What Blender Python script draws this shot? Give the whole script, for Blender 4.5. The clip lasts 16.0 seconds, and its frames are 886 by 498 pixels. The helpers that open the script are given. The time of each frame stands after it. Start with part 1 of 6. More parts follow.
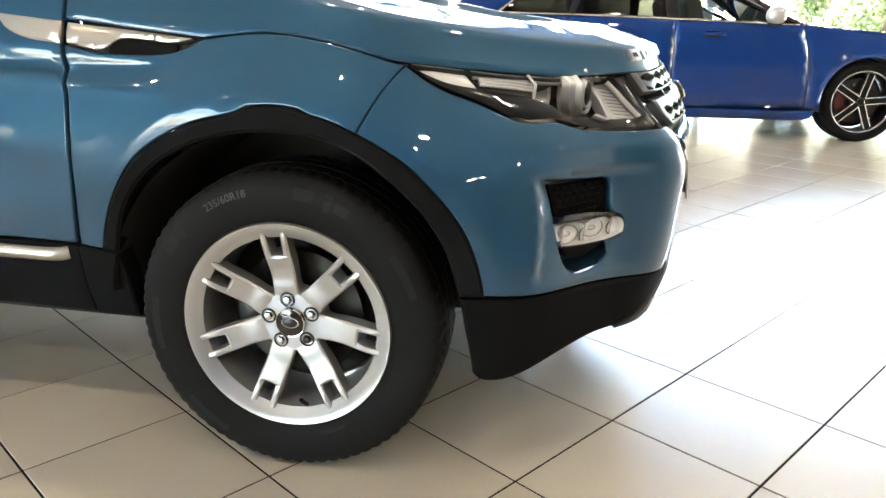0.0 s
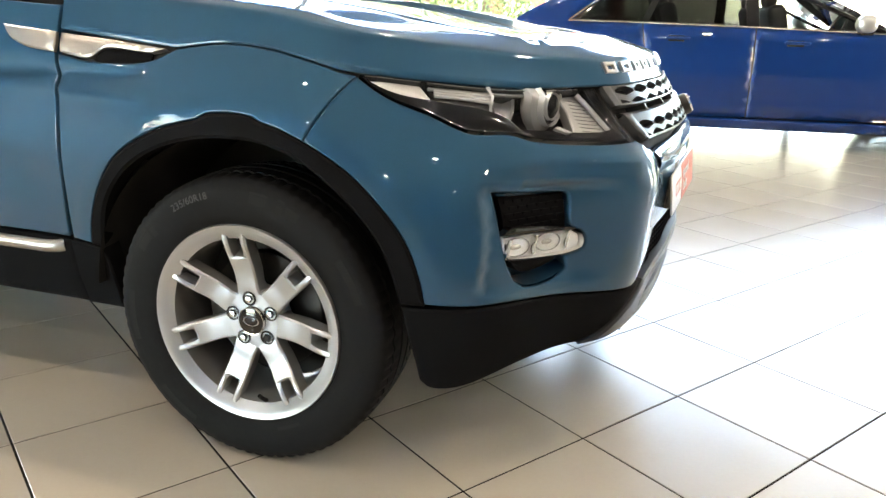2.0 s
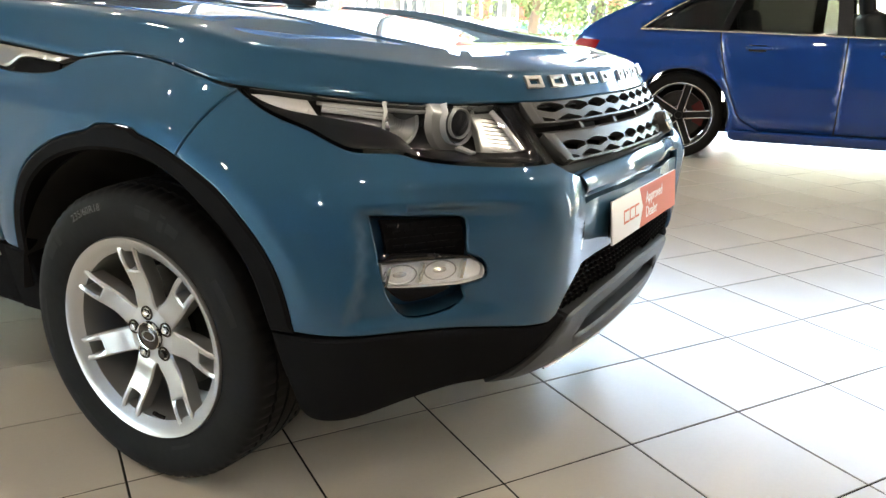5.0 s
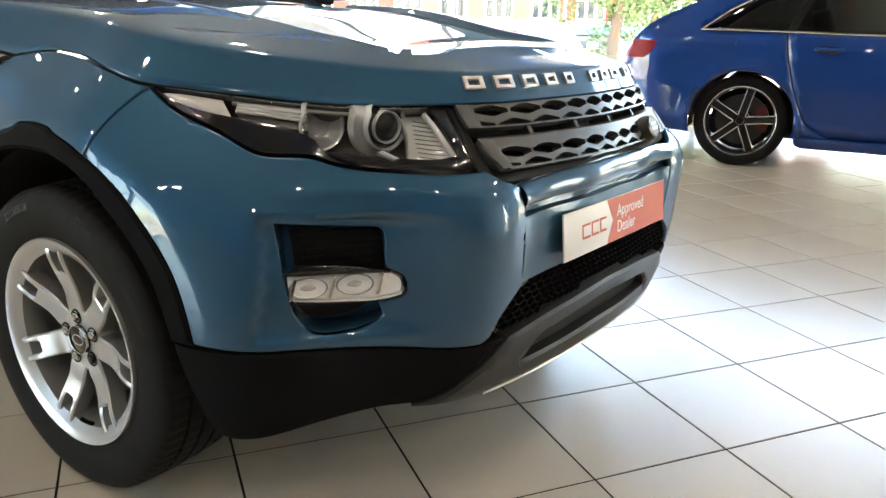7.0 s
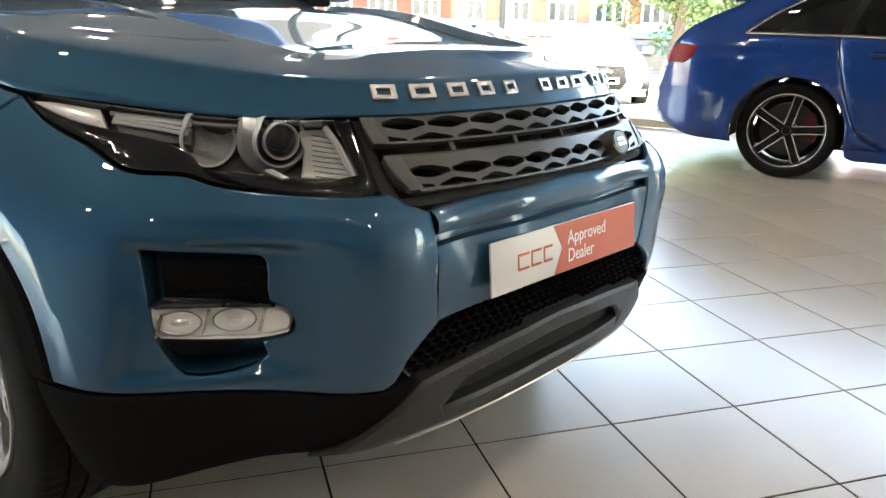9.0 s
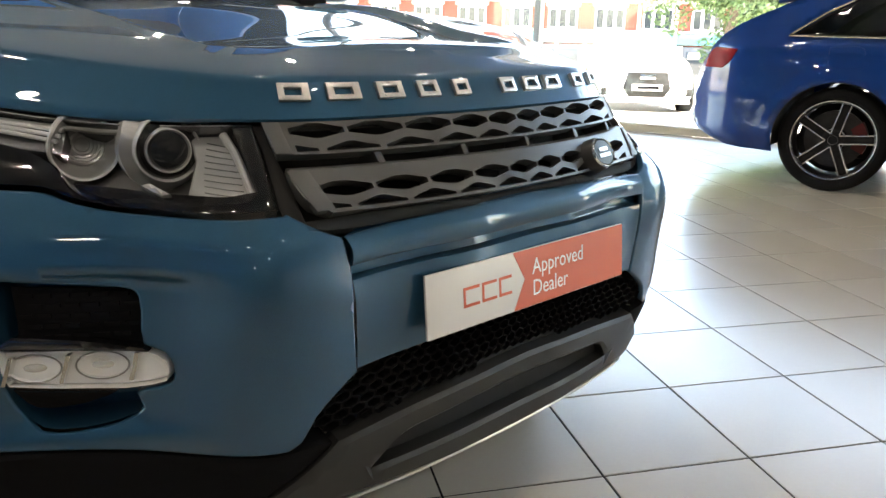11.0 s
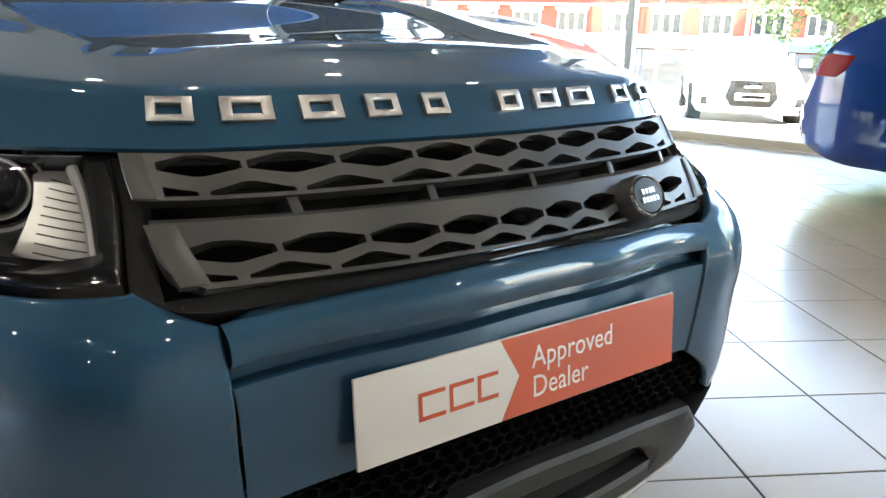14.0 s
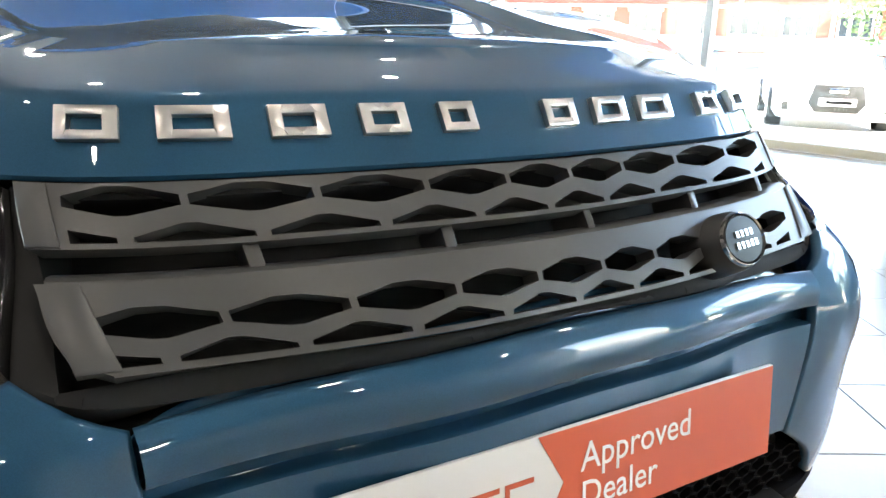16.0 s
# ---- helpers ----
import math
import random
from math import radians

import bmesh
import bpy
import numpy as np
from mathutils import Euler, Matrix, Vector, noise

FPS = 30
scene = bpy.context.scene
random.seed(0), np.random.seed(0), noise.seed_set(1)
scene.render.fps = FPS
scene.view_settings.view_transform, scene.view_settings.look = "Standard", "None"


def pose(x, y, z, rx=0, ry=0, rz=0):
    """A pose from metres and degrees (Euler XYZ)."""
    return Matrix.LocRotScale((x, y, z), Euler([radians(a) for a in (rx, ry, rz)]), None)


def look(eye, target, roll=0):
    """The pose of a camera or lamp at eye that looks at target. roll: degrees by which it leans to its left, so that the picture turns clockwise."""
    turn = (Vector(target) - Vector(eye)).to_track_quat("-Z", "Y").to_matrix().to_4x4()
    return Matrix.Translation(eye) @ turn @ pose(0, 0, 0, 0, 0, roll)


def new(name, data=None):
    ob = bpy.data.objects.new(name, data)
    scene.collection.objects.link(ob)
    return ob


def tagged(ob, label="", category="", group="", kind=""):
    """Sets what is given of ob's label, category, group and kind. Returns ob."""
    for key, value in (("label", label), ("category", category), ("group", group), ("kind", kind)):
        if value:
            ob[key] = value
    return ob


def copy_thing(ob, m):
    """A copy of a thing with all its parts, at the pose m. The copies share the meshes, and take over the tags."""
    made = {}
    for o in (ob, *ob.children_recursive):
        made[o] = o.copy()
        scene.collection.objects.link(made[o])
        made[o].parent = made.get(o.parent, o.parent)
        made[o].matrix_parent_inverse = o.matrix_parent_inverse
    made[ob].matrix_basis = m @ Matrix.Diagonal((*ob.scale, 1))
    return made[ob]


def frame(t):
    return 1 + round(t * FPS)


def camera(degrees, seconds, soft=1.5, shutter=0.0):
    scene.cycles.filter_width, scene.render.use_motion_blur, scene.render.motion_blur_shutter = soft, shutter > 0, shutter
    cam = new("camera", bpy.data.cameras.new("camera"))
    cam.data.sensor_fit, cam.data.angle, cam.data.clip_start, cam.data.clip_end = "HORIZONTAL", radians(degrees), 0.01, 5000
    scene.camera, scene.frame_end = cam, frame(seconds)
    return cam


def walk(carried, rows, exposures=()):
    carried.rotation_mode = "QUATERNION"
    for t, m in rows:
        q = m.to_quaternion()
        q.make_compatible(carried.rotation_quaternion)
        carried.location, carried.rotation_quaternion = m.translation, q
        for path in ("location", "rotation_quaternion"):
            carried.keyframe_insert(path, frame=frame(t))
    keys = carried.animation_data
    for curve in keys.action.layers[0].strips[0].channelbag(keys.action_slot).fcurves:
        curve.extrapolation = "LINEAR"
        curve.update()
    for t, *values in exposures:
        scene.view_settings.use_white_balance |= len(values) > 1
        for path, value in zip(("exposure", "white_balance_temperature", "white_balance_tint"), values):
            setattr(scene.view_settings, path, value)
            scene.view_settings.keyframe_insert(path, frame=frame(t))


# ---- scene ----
cam = camera(60.5, 16.0, 1.5)
PATH = [
    (0, (0.613, -2.427, 1.043), (0.283, -0.548, 0.442), 1.4),
    (0.5, (0.695, -2.424, 1.041), (0.306, -0.555, 0.448), 1.4),
    (1, (0.775, -2.412, 1.054), (0.321, -0.558, 0.455), 1.5),
    (1.5, (0.857, -2.392, 1.059), (0.333, -0.557, 0.462), 1.5),
    (2, (0.934, -2.365, 1.064), (0.352, -0.546, 0.471), 1.5),
    (2.5, (1.013, -2.326, 1.068), (0.375, -0.524, 0.479), 1.6),
    (3, (1.087, -2.277, 1.073), (0.4, -0.493, 0.486), 1.6),
    (3.5, (1.152, -2.228, 1.082), (0.422, -0.462, 0.493), 1.5),
    (4, (1.214, -2.177, 1.083), (0.444, -0.427, 0.497), 1.5),
    (6.5, (1.495, -1.868, 1.071), (0.497, -0.236, 0.488), 1.4),
    (7, (1.549, -1.794, 1.074), (0.505, -0.191, 0.491), 1.4),
    (7.5, (1.594, -1.716, 1.078), (0.511, -0.138, 0.496), 1.4),
    (8, (1.629, -1.63, 1.08), (0.513, -0.076, 0.498), 1.5),
    (8.5, (1.654, -1.542, 1.077), (0.506, -0.01, 0.497), 1.4),
    (9, (1.67, -1.463, 1.075), (0.495, 0.049, 0.497), 1.4),
    (11.5, (1.653, -1.073, 1.039), (0.36, 0.346, 0.478), 1.2),
    (12, (1.634, -0.998, 1.035), (0.319, 0.4, 0.472), 1.3),
    (12.5, (1.61, -0.925, 1.033), (0.271, 0.45, 0.47), 1.4),
    (13, (1.579, -0.858, 1.031), (0.209, 0.488, 0.473), 1.3),
    (13.5, (1.546, -0.8, 1.034), (0.142, 0.51, 0.475), 1.5),
    (14, (1.514, -0.748, 1.034), (0.071, 0.521, 0.479), 1.4),
    (14.5, (1.477, -0.7, 1.034), (0.001, 0.53, 0.478), 1.5),
    (15, (1.438, -0.653, 1.031), (-0.068, 0.539, 0.473), 1.6),
    (15.5, (1.399, -0.606, 1.026), (-0.132, 0.554, 0.468), 1.6),
    (16, (1.358, -0.562, 1.023), (-0.191, 0.575, 0.468), 1.5),
]
walk(cam, [(t, look(eye, target, roll)) for t, eye, target, roll in PATH], [(0.0, 5.02, 8000, 13), (2.5, 4.96, 8000, 13), (4.0, 4.78, 8000, 13), (7.0, 4.5, 8000, 13), (9.0, 4.26, 7900, 13), (13.0, 4.08, 7600, 13), (14.5, 4.2, 7400, 13), (16.0, 4.62, 7150, 13)])

# ---- light ----
SUN_ELEVATION, SUN_TURN = 60.0, 62.0
world = bpy.data.worlds.new("world")
scene.world = world
world.use_nodes = True
_wn = world.node_tree.nodes
_sky = _wn.new("ShaderNodeTexSky")
_sky.sky_type, _sky.sun_disc = "NISHITA", False
_sky.sun_elevation, _sky.sun_rotation = radians(SUN_ELEVATION), radians(SUN_TURN)
world.node_tree.links.new(_sky.outputs[0], _wn["Background"].inputs[0])
_wn["Background"].inputs[1].default_value = 0.15
sun = new("sun", bpy.data.lights.new("sun", "SUN"))
sun.data.energy, sun.data.angle, sun.data.color = 5.0, radians(0.5), (1.0, 0.95, 0.88)
# the sun stands where the sky's sun does
_sd = Vector((math.sin(radians(SUN_TURN)) * math.cos(radians(SUN_ELEVATION)), math.cos(radians(SUN_TURN)) * math.cos(radians(SUN_ELEVATION)), math.sin(radians(SUN_ELEVATION))))
sun.matrix_world = look(_sd * 60, (0, 0, 0))

# ---- materials ----
def material(name, colour, rough=0.5, metal=0.0, coat=0.0, grain=0.0, scale=40.0, bump=0.0, spec=0.5, wear=0.0, wear_scale=3.0, transmission=0.0, ior=1.5, random=0.0, coat_rough=0.02):
    """A Principled surface with grain (fine colour variation), broad wear, bump and variation from object to object."""
    m = bpy.data.materials.new(name)
    m.use_nodes = True
    nt = m.node_tree
    b = nt.nodes["Principled BSDF"]
    link = nt.links.new
    b.inputs["Base Color"].default_value = (*colour, 1)
    b.inputs["Roughness"].default_value = rough
    b.inputs["Metallic"].default_value = metal
    b.inputs["Coat Weight"].default_value = coat
    b.inputs["Coat Roughness"].default_value = coat_rough
    b.inputs["Specular IOR Level"].default_value = spec
    b.inputs["Transmission Weight"].default_value = transmission
    b.inputs["IOR"].default_value = ior
    geo = nt.nodes.new("ShaderNodeTexCoord")
    last = None
    if grain or wear or random:
        base = nt.nodes.new("ShaderNodeRGB")
        base.outputs[0].default_value = (*colour, 1)
        last = base.outputs[0]

        def times(fac_out, lo, hi):
            nonlocal last
            ramp = nt.nodes.new("ShaderNodeMapRange")
            ramp.inputs["To Min"].default_value, ramp.inputs["To Max"].default_value = lo, hi
            link(fac_out, ramp.inputs["Value"])
            mix = nt.nodes.new("ShaderNodeVectorMath")
            mix.operation = "SCALE"
            link(last, mix.inputs[0])
            link(ramp.outputs[0], mix.inputs["Scale"])
            last = mix.outputs[0]

        for amount, sc, det in ((grain, scale, 4.0), (wear, wear_scale, 5.0)):
            if amount:
                n = nt.nodes.new("ShaderNodeTexNoise")
                n.inputs["Scale"].default_value, n.inputs["Detail"].default_value = sc, det
                link(geo.outputs["Object"], n.inputs["Vector"])
                times(n.outputs[0], 1 - amount, 1 + amount)
        if random:
            oi = nt.nodes.new("ShaderNodeObjectInfo")
            times(oi.outputs["Random"], 1 - random, 1 + random)
        link(last, b.inputs["Base Color"])
    if wear:
        n2 = nt.nodes.new("ShaderNodeTexNoise")
        n2.inputs["Scale"].default_value, n2.inputs["Detail"].default_value = wear_scale * 2.3, 6.0
        link(geo.outputs["Object"], n2.inputs["Vector"])
        r2 = nt.nodes.new("ShaderNodeMapRange")
        r2.inputs["To Min"].default_value, r2.inputs["To Max"].default_value = rough * (1 - 0.6 * wear), min(1.0, rough * (1 + 0.8 * wear))
        link(n2.outputs[0], r2.inputs["Value"])
        link(r2.outputs[0], b.inputs["Roughness"])
    if bump:
        nb = nt.nodes.new("ShaderNodeTexNoise")
        nb.inputs["Scale"].default_value, nb.inputs["Detail"].default_value = scale, 3.0
        link(geo.outputs["Object"], nb.inputs["Vector"])
        bp = nt.nodes.new("ShaderNodeBump")
        bp.inputs["Strength"].default_value, bp.inputs["Distance"].default_value = bump, 0.002
        link(nb.outputs[0], bp.inputs["Height"])
        link(bp.outputs[0], b.inputs["Normal"])
    return m


def paint(name, colour, dark, flake=0.5):
    """Metallic car paint: flakes under a clear coat."""
    m = material(name, colour, 0.44, 0.0, 1.0, coat_rough=0.006)
    nt = m.node_tree
    b = nt.nodes["Principled BSDF"]
    link = nt.links.new
    tc = nt.nodes.new("ShaderNodeTexCoord")
    vor = nt.nodes.new("ShaderNodeTexVoronoi")
    vor.inputs["Scale"].default_value = 1600.0
    link(tc.outputs["Object"], vor.inputs["Vector"])
    mix = nt.nodes.new("ShaderNodeMix")
    mix.data_type = "RGBA"
    mix.inputs[6].default_value, mix.inputs[7].default_value = (*dark, 1), (*colour, 1)
    link(vor.outputs["Color"], mix.inputs[0])
    link(mix.outputs[2], b.inputs["Base Color"])
    b.inputs["Metallic"].default_value = flake
    b.inputs["Specular IOR Level"].default_value = 0.1
    bump = nt.nodes.new("ShaderNodeBump")
    bump.inputs["Strength"].default_value, bump.inputs["Distance"].default_value = 0.015, 0.0006
    link(vor.outputs["Distance"], bump.inputs["Height"])
    link(bump.outputs[0], b.inputs["Normal"])
    return m


def glass(name, tint=(1, 1, 1), reflect=0.06, rough=0.0):
    """A thin pane: clear straight on, glossier towards grazing angles."""
    m = bpy.data.materials.new(name)
    m.use_nodes = True
    nt = m.node_tree
    nt.nodes.remove(nt.nodes["Principled BSDF"])
    out = nt.nodes["Material Output"]
    clear, shine, mix, fres = (nt.nodes.new(k) for k in ("ShaderNodeBsdfTransparent", "ShaderNodeBsdfGlossy", "ShaderNodeMixShader", "ShaderNodeFresnel"))
    clear.inputs[0].default_value = (*tint, 1)
    shine.inputs["Roughness"].default_value = rough
    fres.inputs[0].default_value = 1.45
    nt.links.new(fres.outputs[0], mix.inputs[0])
    nt.links.new(clear.outputs[0], mix.inputs[1])
    nt.links.new(shine.outputs[0], mix.inputs[2])
    nt.links.new(mix.outputs[0], out.inputs[0])
    return m


def lamp_glow(name, colour, strength):
    m = bpy.data.materials.new(name)
    m.use_nodes = True
    b = m.node_tree.nodes["Principled BSDF"]
    b.inputs["Base Color"].default_value = (0.8, 0.8, 0.8, 1)
    b.inputs["Emission Color"].default_value, b.inputs["Emission Strength"].default_value = (*colour, 1), strength
    return m


M = dict(
    tile=material("floor_tile", (0.53, 0.465, 0.375), 0.26, 0, 0.7, 0.03, 90, 0.02, 0.7, 0.10, 1.6, random=0.035, coat_rough=0.24),
    grout=material("tile_grout", (0.010, 0.008, 0.006), 0.9, spec=0.1, grain=0.3, scale=60),
    body=paint("blue_body_paint", (0.020, 0.084, 0.152), (0.015, 0.066, 0.120), 0.42),
    audi=paint("deep_blue_paint", (0.0006, 0.042, 0.215), (0.0006, 0.030, 0.165), 0.18),
    white_paint=material("white_car_paint", (0.80, 0.80, 0.80), 0.3, 0, 1.0, wear=0.02),
    black_plastic=material("black_grained_plastic", (0.0080, 0.0080, 0.0088), 0.60, grain=0.15, scale=300, bump=0.2, wear=0.12, spec=0.015),
    gloss_black=material("gloss_black", (0.006, 0.006, 0.007), 0.08, 0, 0.6, wear=0.05),
    matt_black=material("matt_black", (0.008, 0.008, 0.008), 0.8, grain=0.2, scale=100),
    grey_plastic=material("grey_painted_plastic", (0.020, 0.020, 0.0198), 0.45, 0.2, grain=0.06, scale=400, bump=0.05, wear=0.08),
    grille=material("satin_grey_metal", (0.085, 0.085, 0.084), 0.36, 0.35, grain=0.04, scale=300, wear=0.08),
    titan=material("warm_silver_trim", (0.42, 0.39, 0.35), 0.3, 0.9, grain=0.03, scale=200, wear=0.06),
    chrome=material("chrome", (0.82, 0.82, 0.80), 0.09, 1.0, wear=0.05),
    satin_chrome=material("satin_chrome_badge", (0.58, 0.57, 0.55), 0.28, 1.0, grain=0.03, scale=200, wear=0.08),
    alloy=material("silver_alloy", (0.47, 0.47, 0.465), 0.34, 0.75, 0.3, grain=0.03, scale=500, wear=0.04, coat_rough=0.1),
    alloy_dark=material("black_alloy", (0.010, 0.010, 0.011), 0.3, 0, 0.0, spec=0.2, wear=0.1),
    alloy_cut=material("machined_alloy", (0.75, 0.75, 0.76), 0.25, 1.0, wear=0.1),
    rubber=material("tyre_rubber", (0.0095, 0.0095, 0.0100), 0.62, spec=0.10, grain=0.2, scale=80, bump=0.2, wear=0.2, wear_scale=8),
    rubber_bar=material("tyre_sidewall_mark", (0.017, 0.017, 0.0175), 0.7, spec=0.1, grain=0.15, scale=200),
    rubber_mark=material("tyre_lettering", (0.075, 0.075, 0.075), 0.7, grain=0.1),
    iron=material("brake_iron", (0.06, 0.058, 0.056), 0.4, 0.9, grain=0.15, scale=60, wear=0.3, wear_scale=12),
    caliper_red=material("red_caliper", (0.11, 0.004, 0.004), 0.35, 0, 0.4, wear=0.1),
    under=material("underbody", (0.02, 0.02, 0.02), 0.9, grain=0.3, scale=30),
    lens=glass("lamp_lens", (0.97, 0.98, 0.98)),
    pane=glass("window_pane", (0.94, 0.97, 0.96)),
    privacy=glass("dark_car_glass", (0.05, 0.055, 0.055)),
    car_glass=glass("car_glass", (0.72, 0.78, 0.76)),
    lamp_silver=material("lamp_silver", (0.82, 0.81, 0.78), 0.25, 0.25, bump=0.1, scale=60, wear=0.06),
    lamp_grey=material("lamp_housing_grey", (0.27, 0.27, 0.265), 0.35, 0.4, wear=0.08),
    lamp_dark=material("lamp_dark_chrome", (0.16, 0.16, 0.162), 0.25, 0.7, wear=0.08),
    lamp_bright=material("lamp_bright_ring", (0.86, 0.86, 0.86), 0.12, 0.4, 0.5, wear=0.02),
    fog_silver=material("fog_lamp_silver", (0.97, 0.97, 0.97), 0.18, 0.0, 0.5, bump=0.5, scale=60, wear=0.05),
    lamp_chrome=material("lamp_bright_chrome", (0.90, 0.90, 0.88), 0.18, 0.55, wear=0.03),
    lamp_mid=material("lamp_fan_grey", (0.58, 0.58, 0.575), 0.26, 0.45, bump=0.1, scale=90, wear=0.06),
    # opaque pale metal: the sky's reflection is put into this glass colour
    sky_glass=material("sky_sheen_car_glass", (0.72, 0.76, 0.80), 0.06, 0.85, wear=0.05),
    projector=material("projector_glass", (0.02, 0.022, 0.026), 0.02, 0, 1.0),
    red_lens=material("red_lens", (0.24, 0.003, 0.006), 0.35, 0, 0.0, spec=0.06, wear=0.25, wear_scale=20),
    orange=material("orange_print", (0.62, 0.105, 0.045), 0.35, wear=0.03),
    plate_white=material("plate_white", (0.78, 0.77, 0.75), 0.35, wear=0.03),
    white_print=material("white_print", (0.85, 0.85, 0.84), 0.4),
    badge_green=material("badge_black", (0.006, 0.008, 0.007), 0.4, 0, 0.0, spec=0.2),
    wall=material("grey_wall_paint", (0.24, 0.24, 0.245), 0.6, grain=0.02, scale=30, wear=0.03),
    # unseen panels: the pale ones bounce light onto the nose, the dark ones absorb it
    wall_bounce=material("white_bounce_panel", (0.66, 0.66, 0.65), 0.6, grain=0.02, scale=30, wear=0.03),
    wall_absorb=material("dark_absorbing_panel", (0.06, 0.062, 0.066), 0.6, grain=0.03, scale=30, wear=0.05),
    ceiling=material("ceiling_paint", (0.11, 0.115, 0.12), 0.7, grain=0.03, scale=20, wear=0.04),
    frame_grey=material("grey_aluminium", (0.30, 0.31, 0.32), 0.4, 0.6, grain=0.03, wear=0.06),
    fascia=material("blue_fascia", (0.015, 0.16, 0.55), 0.45, grain=0.05, scale=10, wear=0.05),
    fascia_print=material("dull_fascia_print", (0.11, 0.12, 0.15), 0.5, wear=0.05),
    sill=material("cream_sill", (0.55, 0.47, 0.34), 0.5, grain=0.05, wear=0.05),
    paving=material("pale_paving", (0.34, 0.325, 0.30), 0.85, grain=0.1, scale=20, wear=0.1, wear_scale=0.6),
    brick=material("red_brick", (0.22, 0.055, 0.033), 0.85, grain=0.12, scale=8, wear=0.12, wear_scale=0.8, random=0.1),
    stone=material("pale_stone", (0.46, 0.43, 0.37), 0.8, grain=0.06, wear=0.06),
    teal=material("teal_shopfront", (0.06, 0.25, 0.28), 0.5, wear=0.08),
    shop=material("shop_dark", (0.08, 0.085, 0.10), 0.4, wear=0.2, wear_scale=0.7),
    window_dark=material("dark_window", (0.03, 0.035, 0.04), 0.06, 0, 0.5),
    roof=material("slate_roof", (0.10, 0.10, 0.11), 0.8, grain=0.2, scale=12),
    leaf=material("leaves", (0.10, 0.155, 0.05), 0.6, grain=0.3, scale=2.0, wear=0.25, wear_scale=0.7),
    bark=material("bark", (0.12, 0.085, 0.06), 0.9, grain=0.3, scale=14, bump=0.5),
    rail_white=material("white_railing", (0.7, 0.7, 0.68), 0.5, wear=0.1),
    seat=material("dark_leather", (0.02, 0.02, 0.022), 0.5, wear=0.1),
    lamp_on=lamp_glow("downlight_glow", (1.0, 0.97, 0.92), 23.0),
)
import collections

# ---- building tools ----
from mathutils.geometry import delaunay_2d_cdt

ORIGIN = {}


def thing(name, at, label, category, group="", kind=""):
    """An Empty at the base of a thing; its parts are given in world places."""
    e = new(name)
    e.empty_display_size = 0.1
    e.location = at
    ORIGIN[e.name] = Vector(at)
    return tagged(e, label, category, group, kind)


def mesh_of(name, verts, faces, mat, angle=35.0, smooth=True):
    me = bpy.data.meshes.new(name)
    me.from_pydata([tuple(v) for v in verts], [], [tuple(f) for f in faces])
    me.materials.append(mat)
    if smooth:
        me.polygons.foreach_set("use_smooth", [True] * len(me.polygons))
        me.set_sharp_from_angle(angle=radians(angle))
    me.update()
    return me


def part(name, geo, mat, parent=None, label="", angle=35.0, smooth=True, tags=None, fix=False, even=None):
    """geo, a bmesh or (verts, faces) in world places, as one mesh object under a thing or a part."""
    if isinstance(geo, bmesh.types.BMesh):
        bmesh.ops.recalc_face_normals(geo, faces=geo.faces)
        geo.verts.index_update()
        verts, faces = [v.co.copy() for v in geo.verts], [[v.index for v in f.verts] for f in geo.faces]
        geo.free()
    else:
        verts, faces = geo[:2]
        if len(geo) > 2 and mat in (M["body"], M["audi"]):
            even = geo[2]
        if fix:
            bm = bmesh.new()
            vs = [bm.verts.new(v) for v in verts]
            for f in faces:
                try:
                    bm.faces.new([vs[i] for i in f])
                except ValueError:
                    pass
            return part(name, bm, mat, parent, label, angle, smooth, tags, even=even)
    o = ORIGIN[parent.name] if parent is not None else Vector((0, 0, 0))
    me = mesh_of(name, [Vector(v) - o for v in verts], faces, mat, angle, smooth)
    if even is not None and len(even) == len(me.vertices):
        # painted panels take the smooth normals of the surface that they lie on
        me.normals_split_custom_set_from_vertices(even)
    ob = new(name, me)
    if parent is not None:
        ob.parent = parent
        ORIGIN[ob.name] = o
    else:
        ORIGIN[ob.name] = Vector((0, 0, 0))
    if tags:
        tagged(ob, *tags)
    elif label:
        tagged(ob, label)
    return ob


def catmull(pts, closed=False, step=0.015):
    p = [np.array(q, float) for q in pts]
    if len(p) == 2 and not closed:
        return [tuple(p[0]), tuple(p[1])]
    n, out = len(p), []
    for i in range(n if closed else n - 1):
        a, b = p[i], p[(i + 1) % n]
        z = p[i - 1] if (closed or i > 0) else 2 * a - b
        c = p[(i + 2) % n] if (closed or i + 2 < n) else 2 * b - a
        k = max(2, int(np.linalg.norm(b - a) / step))
        l0, l1, l2 = (max(1e-6, np.linalg.norm(w)) ** 0.5 for w in (a - z, b - a, c - b))
        ma = ((a - z) / l0 - (b - z) / (l0 + l1) + (b - a) / l1) * l1
        mb = ((b - a) / l1 - (c - a) / (l1 + l2) + (c - b) / l2) * l1
        for j in range(k):
            t = j / k
            out.append(tuple((2 * t**3 - 3 * t * t + 1) * a + (t**3 - 2 * t * t + t) * ma + (-2 * t**3 + 3 * t * t) * b + (t**3 - t * t) * mb))
    if not closed:
        out.append(tuple(p[-1]))
    return out


def outline(*pieces, step=0.015):
    out = []
    for piece in pieces:
        for q in catmull(piece, False, step):
            if not out or math.dist(q, out[-1]) > 1e-4:
                out.append(q)
    if math.dist(out[0], out[-1]) < 1e-4:
        out.pop()
    return out


